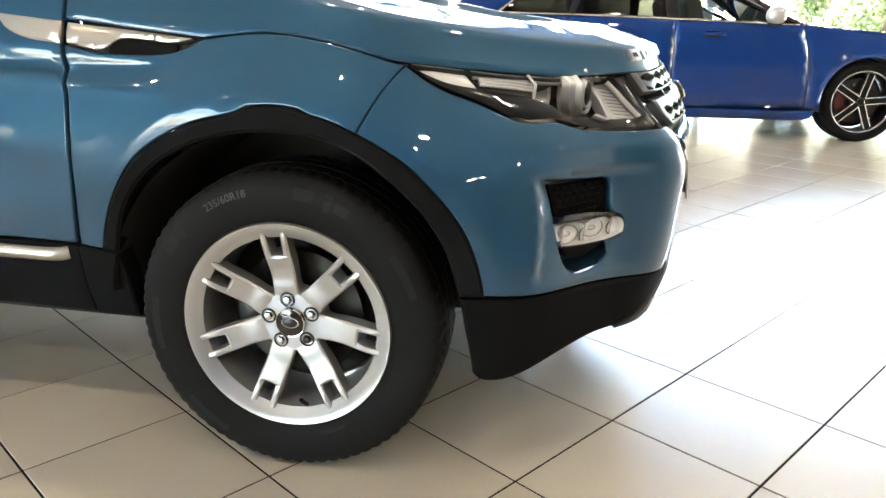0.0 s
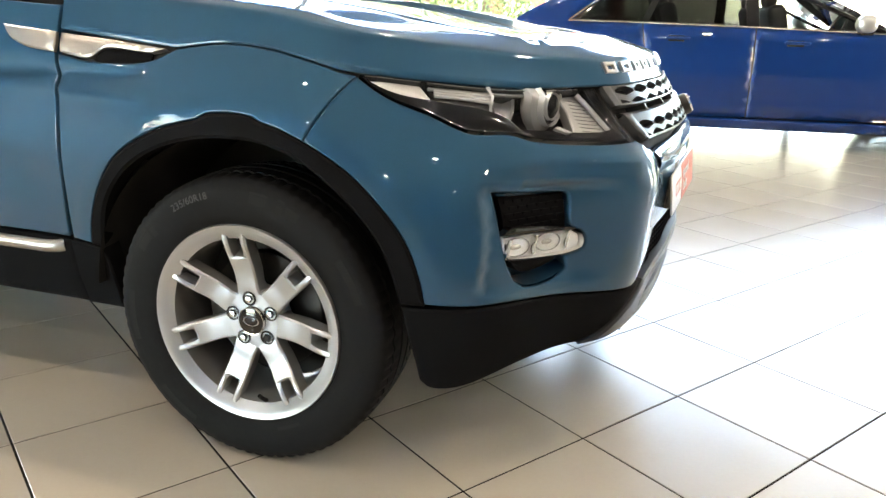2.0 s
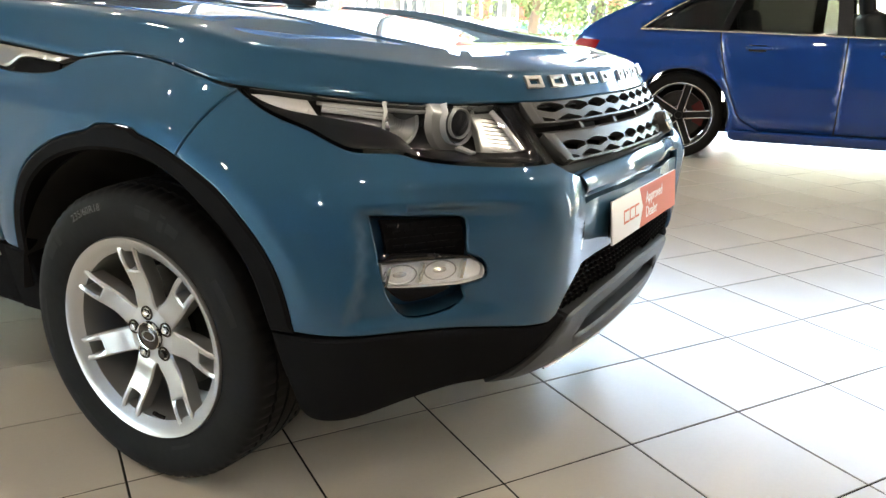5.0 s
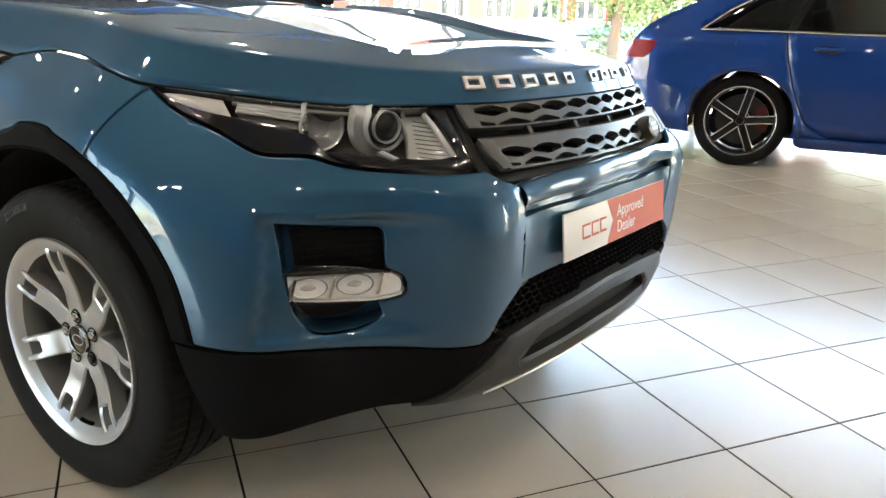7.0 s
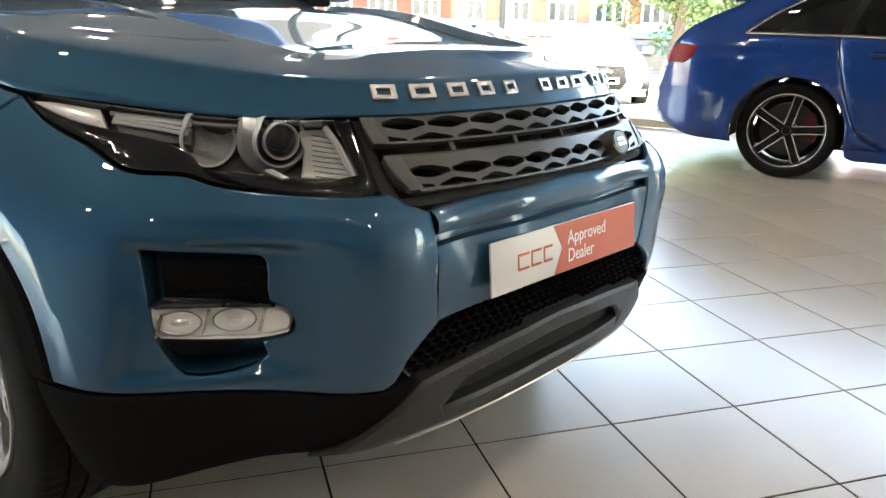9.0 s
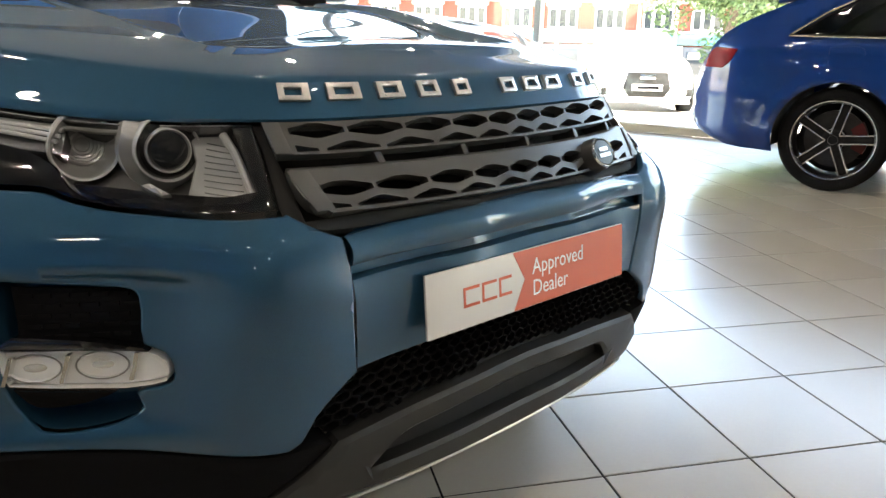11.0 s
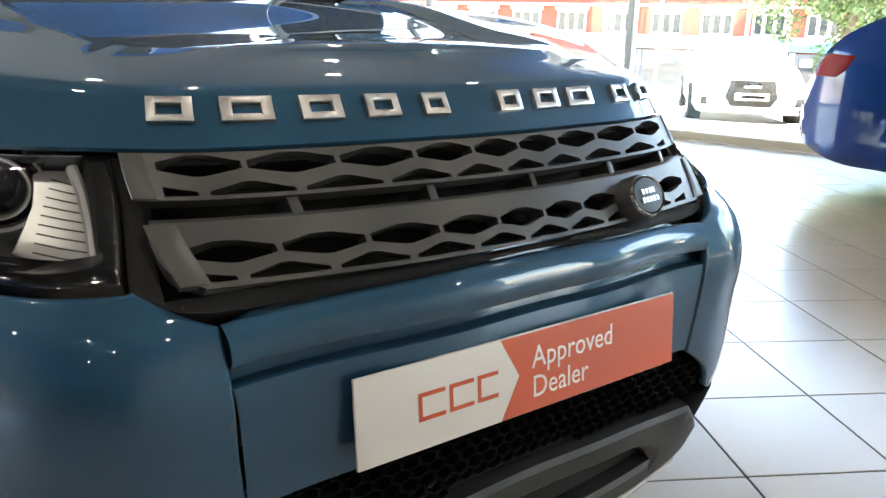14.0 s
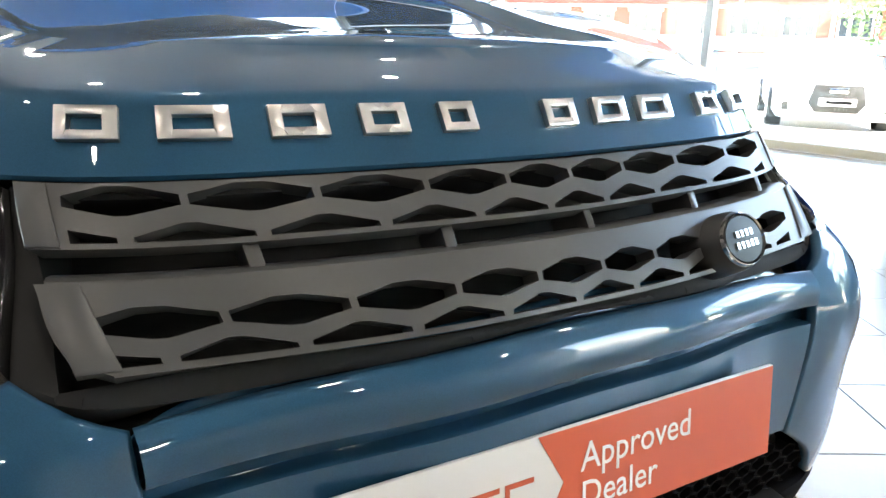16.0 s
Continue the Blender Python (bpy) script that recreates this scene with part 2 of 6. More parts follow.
def inside(poly, pts):
    poly, pts = np.asarray(poly, float), np.asarray(pts, float)
    hit = np.zeros(len(pts), bool)
    for a, b in zip(poly, np.roll(poly, -1, 0)):
        cross = (a[1] > pts[:, 1]) != (b[1] > pts[:, 1])
        if cross.any():
            hit ^= cross & (pts[:, 0] < (b[0] - a[0]) * (pts[:, 1] - a[1]) / (b[1] - a[1] + 1e-15) + a[0])
    return hit


def far_from(poly, pts, d):
    keep = np.ones(len(pts), bool)
    poly = np.asarray(poly, float)
    for a, b in zip(poly, np.roll(poly, -1, 0)):
        ab = b - a
        t = np.clip(((pts - a) @ ab) / (ab @ ab + 1e-15), 0, 1)
        keep &= np.linalg.norm(pts - a - t[:, None] * ab, axis=1) > d
    return keep


def flat_mesh(shape, holes=(), res=0.025, ring=0.004):
    """Triangles over a plane outline with holes: points, faces, the loops of the rim, and which points lie on it."""
    loops = []
    for k, loop in enumerate([shape, *holes]):
        loop = [np.array(q, float) for q in loop]
        area = sum(a[0] * b[1] - a[1] * b[0] for a, b in zip(loop, loop[1:] + loop[:1]))
        if (area < 0) != (k > 0):
            loop.reverse()
        dense = []
        for a, b in zip(loop, loop[1:] + loop[:1]):
            n = max(1, int(np.ceil(np.linalg.norm(b - a) / res)))
            dense += [a + (b - a) * j / n for j in range(n)]
        loops.append(np.array(dense))
    pts, edges, index = [], [], []
    for loop in loops:
        s = len(pts)
        pts += list(loop)
        index.append(list(range(s, s + len(loop))))
        edges += [(s + j, s + (j + 1) % len(loop)) for j in range(len(loop))]
    rim = len(pts)
    lo, hi = loops[0].min(0), loops[0].max(0)
    gx, gy = np.arange(lo[0] + res / 2, hi[0], res), np.arange(lo[1] + res / 2, hi[1], res)
    grid = np.array([(x + (res / 2 if j % 2 else 0), y) for j, y in enumerate(gy) for x in gx]).reshape(-1, 2)
    inner = []
    if ring:
        for loop in loops:
            t = np.roll(loop, -1, 0) - np.roll(loop, 1, 0)
            t /= np.linalg.norm(t, axis=1)[:, None] + 1e-12
            inner.append(loop + ring * np.stack([-t[:, 1], t[:, 0]], -1))
        inner = np.concatenate(inner)

    def keep(p, d):
        if not len(p):
            return p
        p = p[inside(loops[0], p)]
        for h in loops[1:]:
            p = p[~inside(h, p)]
        for h in loops:
            if len(p):
                p = p[far_from(h, p, d)]
        return p

    inner = keep(np.array(inner).reshape(-1, 2), ring * 0.7)
    more = keep(grid, max(res * 0.45, ring * 2))
    all_pts = pts + list(inner) + list(more)
    vs, _, fs, orig, *_ = delaunay_2d_cdt([Vector(p) for p in all_pts], edges, [], 0, 1e-7)
    v2 = np.array([tuple(v) for v in vs])
    cen = np.array([v2[list(f)].mean(0) for f in fs])
    ok = inside(loops[0], cen)
    for h in loops[1:]:
        ok &= ~inside(h, cen)
    on_rim = np.array([any(i < rim for i in o) for o in orig])
    back = {}
    for i, o in enumerate(orig):
        for j in o:
            back[j] = i
    faces = []
    for f, good in zip(fs, ok):
        if good:
            a, b, c = v2[list(f)]
            faces.append(tuple(f) if np.cross(b - a, c - a) > 0 else tuple(reversed(f)))
    return v2, faces, [[back[j] for j in loop] for loop in index], on_rim


def normal_at(surf, u, v, h=0.004):
    a, b = surf(u + h, v) - surf(u - h, v), surf(u, v + h) - surf(u, v - h)
    n = np.cross(a, b)
    return n / (np.linalg.norm(n) + 1e-12)


def sheet(surf, shape, holes=(), res=0.025, lift=0.0, depth=0.012, edge=0.002, ring=0.004, closed=False):
    """A panel of some thickness that lies on surf, within a plane outline: (verts, faces)."""
    v2, faces, loops, rim = flat_mesh(shape, holes, res, ring)
    verts, norms = [], []
    for (u, v), r in zip(v2, rim):
        n = normal_at(surf, u, v)
        norms.append(n)
        verts.append(surf(u, v) + n * (lift - (edge if r else 0)))
    faces = [tuple(f) for f in faces]
    if depth:
        base = {}
        if closed:
            top = list(faces)
            for i in range(len(v2)):
                base[i] = len(verts)
                verts.append(surf(*v2[i]) + norms[i] * (lift - depth))
            faces += [tuple(base[i] for i in reversed(f)) for f in top]
        for loop in loops:
            for i in loop:
                if i not in base:
                    base[i] = len(verts)
                    verts.append(surf(*v2[i]) + norms[i] * (lift - depth))
            for a, b in zip(loop, loop[1:] + loop[:1]):
                faces.append((b, a, base[a], base[b]))
    even = [tuple(n) if not r else (0, 0, 0) for n, r in zip(norms, rim)] + [(0, 0, 0)] * (len(verts) - len(v2))
    return verts, faces, even


def lathe(profile, n=64, axis="y", at=(0, 0, 0), closed=False):
    """profile: (along the axis, radius)."""
    verts, faces = [], []
    m = len(profile)
    for k in range(n):
        a = 2 * math.pi * k / n
        for h, r in profile:
            q = (r * math.cos(a), h, r * math.sin(a)) if axis == "y" else (r * math.cos(a), r * math.sin(a), h) if axis == "z" else (h, r * math.cos(a), r * math.sin(a))
            verts.append(np.add(q, at))
    for k in range(n):
        for j in range(m if closed else m - 1):
            a, b = k * m + j, k * m + (j + 1) % m
            c, d = (k + 1) % n * m + (j + 1) % m, (k + 1) % n * m + j
            faces.append((a, b, c, d))
    return verts, faces


def block(size, m=None, bevel=0.004, seg=2):
    """A box with softened edges."""
    bm = bmesh.new()
    bmesh.ops.create_cube(bm, size=1.0)
    bmesh.ops.scale(bm, vec=size, verts=bm.verts)
    if bevel:
        bmesh.ops.bevel(bm, geom=list(bm.edges), offset=min(bevel, min(size) * 0.45), segments=seg, affect="EDGES", profile=0.5)
    if m is not None:
        bmesh.ops.transform(bm, matrix=m, verts=bm.verts)
    return bm


def prism(shape, depth, m, bevel=0.0, seg=2):
    """A plane outline (x, y) made thick along z, then posed."""
    bm = bmesh.new()
    vs = [bm.verts.new((x, y, 0)) for x, y in shape]
    f = bm.faces.new(vs)
    r = bmesh.ops.extrude_face_region(bm, geom=[f])
    bmesh.ops.translate(bm, vec=(0, 0, depth), verts=[v for v in r["geom"] if isinstance(v, bmesh.types.BMVert)])
    bmesh.ops.recalc_face_normals(bm, faces=bm.faces)
    if bevel:
        bmesh.ops.bevel(bm, geom=list(bm.edges), offset=bevel, segments=seg, affect="EDGES", profile=0.5)
    bmesh.ops.transform(bm, matrix=m, verts=bm.verts)
    return bm


def tube(path, radius, n=10, flat=1.0):
    """A round bar along a path of places."""
    path = [Vector(p) for p in path]
    verts, faces = [], []
    up = Vector((0.013, 0.027, 1))
    for i, p in enumerate(path):
        d = (path[min(i + 1, len(path) - 1)] - path[max(i - 1, 0)]).normalized()
        s = d.cross(up).normalized()
        w = s.cross(d)
        for k in range(n):
            a = 2 * math.pi * k / n
            verts.append(p + s * radius * math.cos(a) + w * radius * flat * math.sin(a))
    for i in range(len(path) - 1):
        for k in range(n):
            faces.append((i * n + k, i * n + (k + 1) % n, (i + 1) * n + (k + 1) % n, (i + 1) * n + k))
    faces += [tuple(reversed(range(n))), tuple(range(len(verts) - n, len(verts)))]
    return verts, faces


def grid_mesh(rows, wrap=False):
    """Quads over rows of places."""
    verts = [v for row in rows for v in row]
    w = len(rows[0])
    faces = []
    for i in range(len(rows) - 1):
        for j in range(w if wrap else w - 1):
            k = (j + 1) % w
            faces.append((i * w + j, i * w + k, (i + 1) * w + k, (i + 1) * w + j))
    return verts, faces


def join(*geos):
    verts, faces = [], []
    for v, f, *_ in geos:
        s = len(verts)
        verts += [tuple(q) for q in v]
        faces += [tuple(i + s for i in g) for g in f]
    return verts, faces


def ellipse(cx, cy, rx, ry, n=40, turn=0.0):
    return [(cx + rx * math.cos(a) * math.cos(turn) - ry * math.sin(a) * math.sin(turn), cy + rx * math.cos(a) * math.sin(turn) + ry * math.sin(a) * math.cos(turn)) for a in (2 * math.pi * k / n for k in range(n))]


def words(text, size, thick, m, bend=None):
    """Lettering in the built-in font as (verts, faces), posed by m after an optional bend of its plane points."""
    cu = bpy.data.curves.new("text", "FONT")
    cu.body, cu.size, cu.extrude, cu.resolution_u = text, size, thick, 3
    ob = bpy.data.objects.new("text", cu)
    scene.collection.objects.link(ob)
    me = bpy.data.meshes.new_from_object(ob.evaluated_get(bpy.context.evaluated_depsgraph_get()))
    verts = [v.co.copy() for v in me.vertices]
    faces = [tuple(p.vertices) for p in me.polygons]
    bpy.data.objects.remove(ob)
    bpy.data.curves.remove(cu)
    bpy.data.meshes.remove(me)
    return [(bend(v) if bend else m @ v) for v in verts], faces


def islands(geo):
    """The separate pieces of a mesh."""
    verts, faces = geo
    root = list(range(len(verts)))

    def top(i):
        while root[i] != i:
            root[i] = root[root[i]]
            i = root[i]
        return i

    for f in faces:
        for i in f[1:]:
            root[top(i)] = top(f[0])
    out = collections.defaultdict(lambda: ([], [], {}))
    for f in faces:
        vs, fs, seen = out[top(f[0])]
        row = []
        for i in f:
            if i not in seen:
                seen[i] = len(vs)
                vs.append(verts[i])
            row.append(seen[i])
        fs.append(tuple(row))
    return [(vs, fs) for vs, fs, _ in out.values()]

# where the maker's chrome shapes stand along the bonnet's front edge
LETTERS = ((-0.461, -0.404), (-0.374, -0.318), (-0.288, -0.241), (-0.211, -0.166), (-0.128, -0.086), (0.018, 0.070), (0.104, 0.163), (0.186, 0.245), (0.297, 0.342), (0.376, 0.437))

# ---- body of the sport utility car ----

# plan columns of (x, y) at the heights ZS, from the door round to the middle of the front
ZS = (0.20, 0.35, 0.47, 0.62, 0.74, 0.84, 0.93, 1.02, 1.10)
COLS = (
    ((-3.30,) * 9, (0.87, 0.88, 0.90, 0.93, 0.935, 0.92, 0.90, 0.87, 0.85)),
    ((-1.40,) * 9, (0.87, 0.88, 0.90, 0.93, 0.935, 0.92, 0.90, 0.87, 0.85)),
    ((-0.50,) * 9, (0.86, 0.875, 0.89, 0.925, 0.935, 0.92, 0.895, 0.865, 0.84)),
    ((-0.22,) * 9, (0.88, 0.90, 0.925, 0.945, 0.955, 0.945, 0.905, 0.855, 0.82)),
    ((0.06, 0.06, 0.06, 0.06, 0.06, 0.05, 0.05, 0.04, 0.04), (0.90, 0.93, 0.955, 0.96, 0.968, 0.955, 0.905, 0.84, 0.81)),
    ((0.38, 0.40, 0.40, 0.38, 0.33, 0.28, 0.25, 0.24, 0.22), (0.88, 0.93, 0.955, 0.955, 0.945, 0.91, 0.855, 0.79, 0.75)),
    ((0.50, 0.54, 0.56, 0.57, 0.54, 0.49, 0.45, 0.42, 0.40), (0.84, 0.88, 0.895, 0.86, 0.835, 0.78, 0.70, 0.65, 0.62)),
    ((0.66, 0.70, 0.72, 0.735, 0.715, 0.66, 0.61, 0.57, 0.54), (0.66, 0.69, 0.70, 0.68, 0.67, 0.625, 0.565, 0.54, 0.52)),
    ((0.74, 0.80, 0.838, 0.856, 0.842, 0.738, 0.676, 0.632, 0.60), (0.57, 0.575, 0.58, 0.572, 0.57, 0.545, 0.510, 0.488, 0.472)),
    ((0.80, 0.84, 0.865, 0.875, 0.865, 0.795, 0.735, 0.69, 0.66), (0.43, 0.44, 0.445, 0.44, 0.44, 0.455, 0.45, 0.43, 0.42)),
    ((0.84, 0.875, 0.895, 0.907, 0.905, 0.858, 0.800, 0.755, 0.72), (0.225,) * 9),
    ((0.859, 0.889, 0.907, 0.918, 0.918, 0.879, 0.823, 0.778, 0.743), (0.062,) * 9),
)
N = len(COLS)


def spline(t, p):
    """Natural cubic through values p at knots t: returns the second derivatives."""
    n = len(t)
    a, r = np.eye(n), np.zeros((n,) + p.shape[1:])
    for i in range(1, n - 1):
        h0, h1 = t[i] - t[i - 1], t[i + 1] - t[i]
        a[i, i - 1 : i + 2] = h0, 2 * (h0 + h1), h1
        r[i] = 6 * ((p[i + 1] - p[i]) / h1 - (p[i] - p[i - 1]) / h0)
    return np.linalg.solve(a, r.reshape(n, -1)).reshape(r.shape)


def spval(t, p, m, x):
    i = int(np.clip(np.searchsorted(t, x) - 1, 0, len(t) - 2))
    h = t[i + 1] - t[i]
    a, b = (t[i + 1] - x) / h, (x - t[i]) / h
    return a * p[i] + b * p[i + 1] + ((a**3 - a) * m[i] + (b**3 - b) * m[i + 1]) * h * h / 6


ZT = np.array(ZS)
# net[z][column] -> (x, y); mirrored over to the other side so that the front is smooth in the middle
_half = np.array([[(xs[k], -ys[k]) for xs, ys in COLS] for k in range(len(ZS))])
# the car stands askew of the x axis: its far half is mirrored across its own middle line
ASKEW, MID = radians(-3.9), np.array((0.85, -0.066))
_rel = _half[:, -2::-1] - MID
_turn = ASKEW * np.clip((_half[:, -2::-1, 0] + 0.9) / 1.2, 0, 1)
_ad, _an = np.stack([np.cos(_turn), np.sin(_turn)], -1), np.stack([-np.sin(_turn), np.cos(_turn)], -1)
_lat = (_rel * _an).sum(-1)
_lat = _lat * (1 - 0.03 * np.clip((-_lat - 0.45) / 0.2, 0, 1))
_far = MID + (_rel * _ad).sum(-1)[..., None] * _ad - _lat[..., None] * _an
_net = np.concatenate([_half, _far], 1)
# belt lengths of the columns, even towards the middle
_seg = np.linalg.norm(np.diff(_half[3], axis=0), axis=1)
_seg[7:9] *= 0.278 / _seg[7:9].sum()
_seg[9:] = 0.242, 0.200
UT = np.concatenate([-np.cumsum(_seg[::-1])[::-1], [0.0], np.cumsum(_seg[::-1])])
_mz = spline(ZT, _net)
_cache = {}
STEP = 0.0005


def skin_row(k, u):
    if k not in _cache:
        row = spval(ZT, _net, _mz, k * STEP)
        _cache[k] = (row, spline(UT, row))
    row, m = _cache[k]
    return spval(UT, row, m, u)


def skin(u, z):
    """A point of the body skin: u metres along the belt from the middle of the front (minus: the car's right), at height z."""
    k = math.floor(z / STEP)
    f = z / STEP - k
    x, y = skin_row(k, u) * (1 - f) + skin_row(k + 1, u) * f
    return np.array((x, y, z))


def u_at(z, x=None, y=None):
    """The u of the skin's right half at height z where x or y has the given value."""
    lo, hi = UT[0], 0.0
    for _ in range(40):
        mid = (lo + hi) / 2
        p = skin(mid, z)
        if (p[0] < x) if x is not None else (p[1] < y):
            lo = mid
        else:
            hi = mid
    return (lo + hi) / 2

# ---- showroom: floor, walls, ceiling ----
PITCH, GRID_TURN, GRID_AT = 0.405, radians(55.3), (0.989, -0.226)
GA = Vector((math.cos(GRID_TURN), math.sin(GRID_TURN)))
GB = Vector((math.sin(GRID_TURN), -math.cos(GRID_TURN)))
WALL_TURN = 10.0
FAR_WALL = pose(-2.0, 6.45, 0, 0, 0, WALL_TURN)  # along x, outside towards +y
ROOM_W, ROOM_E, ROOM_S, ROOM_H = -9.0, 7.5, -8.5, 4.5


def far_y(x):
    return 6.45 + math.tan(radians(WALL_TURN)) * (x + 2.0)


floor_slab = part("floor", ([(ROOM_W, ROOM_S, -0.0022), (ROOM_E, ROOM_S, -0.0022), (ROOM_E, far_y(ROOM_E), -0.0022), (ROOM_W, far_y(ROOM_W), -0.0022),
                             (ROOM_W, ROOM_S, -0.30), (ROOM_E, ROOM_S, -0.30), (ROOM_E, far_y(ROOM_E), -0.30), (ROOM_W, far_y(ROOM_W), -0.30)],
                            [(0, 1, 2, 3), (7, 6, 5, 4), (0, 4, 5, 1), (1, 5, 6, 2), (2, 6, 7, 3), (3, 7, 4, 0)]), M["grout"], None, "", tags=("dark grouted showroom floor under cream tiles", "floor", "", "structure"), smooth=False)


def tile_geo():
    """One floor tile about its middle, 3.5 mm joints, its edges eased."""
    h, e = (PITCH - 0.0060) / 2, 0.0008
    rings = [(h, -0.0030), (h, -e), (h - e, 0.0)]
    verts, faces = [], []
    for r, z in rings:
        for sx, sy in ((-1, -1), (1, -1), (1, 1), (-1, 1)):
            verts.append((sx * r, sy * r, z))
    for k in range(2):
        for j in range(4):
            faces.append((k * 4 + j, k * 4 + (j + 1) % 4, k * 4 + 4 + (j + 1) % 4, k * 4 + 4 + j))
    faces.append((8, 9, 10, 11))
    return verts, faces


def lay_tiles():
    tv, tf = tile_geo()
    me = mesh_of("floor_tile", tv, tf, M["tile"], smooth=False)
    turn = Matrix.Rotation(math.atan2(GB.y, GB.x), 4, "Z")
    cells = []
    for i in range(-40, 41):
        for j in range(-40, 41):
            c = Vector(GRID_AT) + GA * (i + 0.5) * PITCH + GB * (j + 0.5) * PITCH
            if ROOM_W + 0.3 < c.x < ROOM_E - 0.3 and ROOM_S + 0.3 < c.y < far_y(c.x) - 0.3:
                cells.append((math.hypot(c.x - 0.6, c.y - 0.8), c))
    cells.sort(key=lambda q: q[0])
    rest = []
    for k, (_, c) in enumerate(cells):
        m = Matrix.Translation((c.x, c.y, 0)) @ turn
        if k < 300:
            ob = new("floor_tile", me)
            ob.parent = floor_slab
            ob.matrix_local = m
        else:
            rest.append(([tuple(m @ Vector(v)) for v in tv], tf))
    part("floor_tile_field", join(*rest), M["tile"], floor_slab, smooth=False, tags=("", "", "", "stuff"))


part("floor_border", ([(ROOM_W, far_y(ROOM_W) - 0.9, -0.001), (ROOM_E, far_y(ROOM_E) - 0.9, -0.001), (ROOM_E, far_y(ROOM_E), -0.001), (ROOM_W, far_y(ROOM_W), -0.001)], [(0, 1, 2, 3)]), M["tile"], floor_slab, smooth=False)
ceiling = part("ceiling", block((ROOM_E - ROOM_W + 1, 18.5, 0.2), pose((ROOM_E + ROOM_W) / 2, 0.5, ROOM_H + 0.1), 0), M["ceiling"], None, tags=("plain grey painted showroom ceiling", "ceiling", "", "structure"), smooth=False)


def glazed_wall(name, m, length, bays, head, label, sill_h=0.08, fascia=0.0, solid=(), dark=(), pale=()):
    """A glass front: m puts its start at the origin, running along +x, outside towards +y."""
    w = thing(name, m.translation, label, "glass wall", kind="structure")
    part("sill", block((length, 0.16, sill_h), m @ pose(length / 2, 0.08, sill_h / 2), 0.006), M["sill"], w)
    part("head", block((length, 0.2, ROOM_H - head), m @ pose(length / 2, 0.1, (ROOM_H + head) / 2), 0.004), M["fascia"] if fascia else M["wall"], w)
    step = length / bays
    for k in range(bays + 1):
        part("mullion", block((0.07, 0.12, head - sill_h), m @ pose(k * step, 0.08, (head + sill_h) / 2), 0.004), M["frame_grey"], w)
    part("transom", block((length - 0.1, 0.07, 0.06), m @ pose(length / 2, 0.08, head - 0.75), 0.004), M["frame_grey"], w)
    for k in range(bays):
        if k in solid:
            part("wall_panel", block((step - 0.072, 0.10, head - sill_h - 0.005), m @ pose((k + 0.5) * step, 0.08, (head + sill_h) / 2), 0.003), M["wall_absorb"] if k in dark else M["wall_bounce"] if k in pale else M["wall"], w)
            continue
        p = part("pane", block((step - 0.072, 0.008, head - sill_h - 0.005), m @ pose((k + 0.5) * step, 0.12, (head + sill_h) / 2), 0), M["pane"], w, smooth=False)
        p.visible_shadow = False
    return w


_c10 = 1 / math.cos(radians(WALL_TURN))
wall_far = glazed_wall("wall_north", pose(ROOM_W, far_y(ROOM_W), 0, 0, 0, WALL_TURN), (ROOM_E - ROOM_W) * _c10, 6, 3.7, "floor to ceiling glazed showroom front with grey mullions under a blue fascia", fascia=1.0)
for _k, (_a, _r) in enumerate(((3.0, 0.20), (3.6, 0.20), (4.3, 0.16), (9.2, 0.20), (9.8, 0.16), (10.5, 0.20))):
    # plain dull shapes where the fascia is lettered
    part("fascia_shape", grid_mesh([[tuple(pose(ROOM_W, far_y(ROOM_W), 0, 0, 0, WALL_TURN) @ Vector((_a + q * math.cos(w), -0.006, 4.08 + q * math.sin(w)))) for w in (2 * math.pi * j / 32 for j in range(33))] for q in (_r * 0.6, _r)]), M["fascia_print"], wall_far)
wall_west = glazed_wall("wall_west", pose(ROOM_W, ROOM_S, 0, 0, 0, 90), far_y(ROOM_W) - ROOM_S, 4, 3.6, "part glazed showroom wall under a blue fascia band", fascia=1.0, solid=(0, 1))
# pale and dark bays are added to shape the light on the car
wall_east = glazed_wall("wall_east", pose(ROOM_E, far_y(ROOM_E), 0, 0, 0, -90), far_y(ROOM_E) - ROOM_S, 10, 3.3, "glazed showroom wall with grey aluminium mullions and added light-shaping pale and dark panels", solid=(2, 3, 4, 5, 6, 7, 8, 9), dark=(6, 7, 8, 9), pale=(2, 3, 4, 5))
wall_south = glazed_wall("wall_south", pose(ROOM_E, ROOM_S, 0, 0, 0, 180), ROOM_E - ROOM_W, 10, 2.75, "part glazed showroom wall with added light-absorbing dark panels under a blue fascia band", fascia=1.0, solid=(0, 1, 2, 3, 4, 5), dark=(0, 1, 2, 3))


def downlight():
    d = thing("ceiling_downlight", (0, 0, 0), "round white recessed ceiling downlight, lit", "ceiling light", "ceiling downlights")
    part("trim_ring", lathe([(0.0, 0.105), (-0.012, 0.105), (-0.014, 0.08), (0.0, 0.07)], 28, "z"), M["white_print"], d)
    part("bulb", lathe([(-0.004, 0.0), (-0.004, 0.07)], 24, "z"), M["lamp_on"], d)
    return d


_d = downlight()
_first = True
for _x in (-6.5, -3.5, -0.5, 2.5, 5.5):
    for _y in (-6.0, -3.0, 0.0, 3.0):
        if _first:
            _d.location, _first = (_x, _y, ROOM_H), False
        else:
            copy_thing(_d, pose(_x, _y, ROOM_H))


def bell(x, c, w):
    return math.exp(-(((x - c) / w) ** 2))


def smooth(x, a, b):
    t = min(1.0, max(0.0, (x - a) / (b - a)))
    return t * t * (3 - 2 * t)


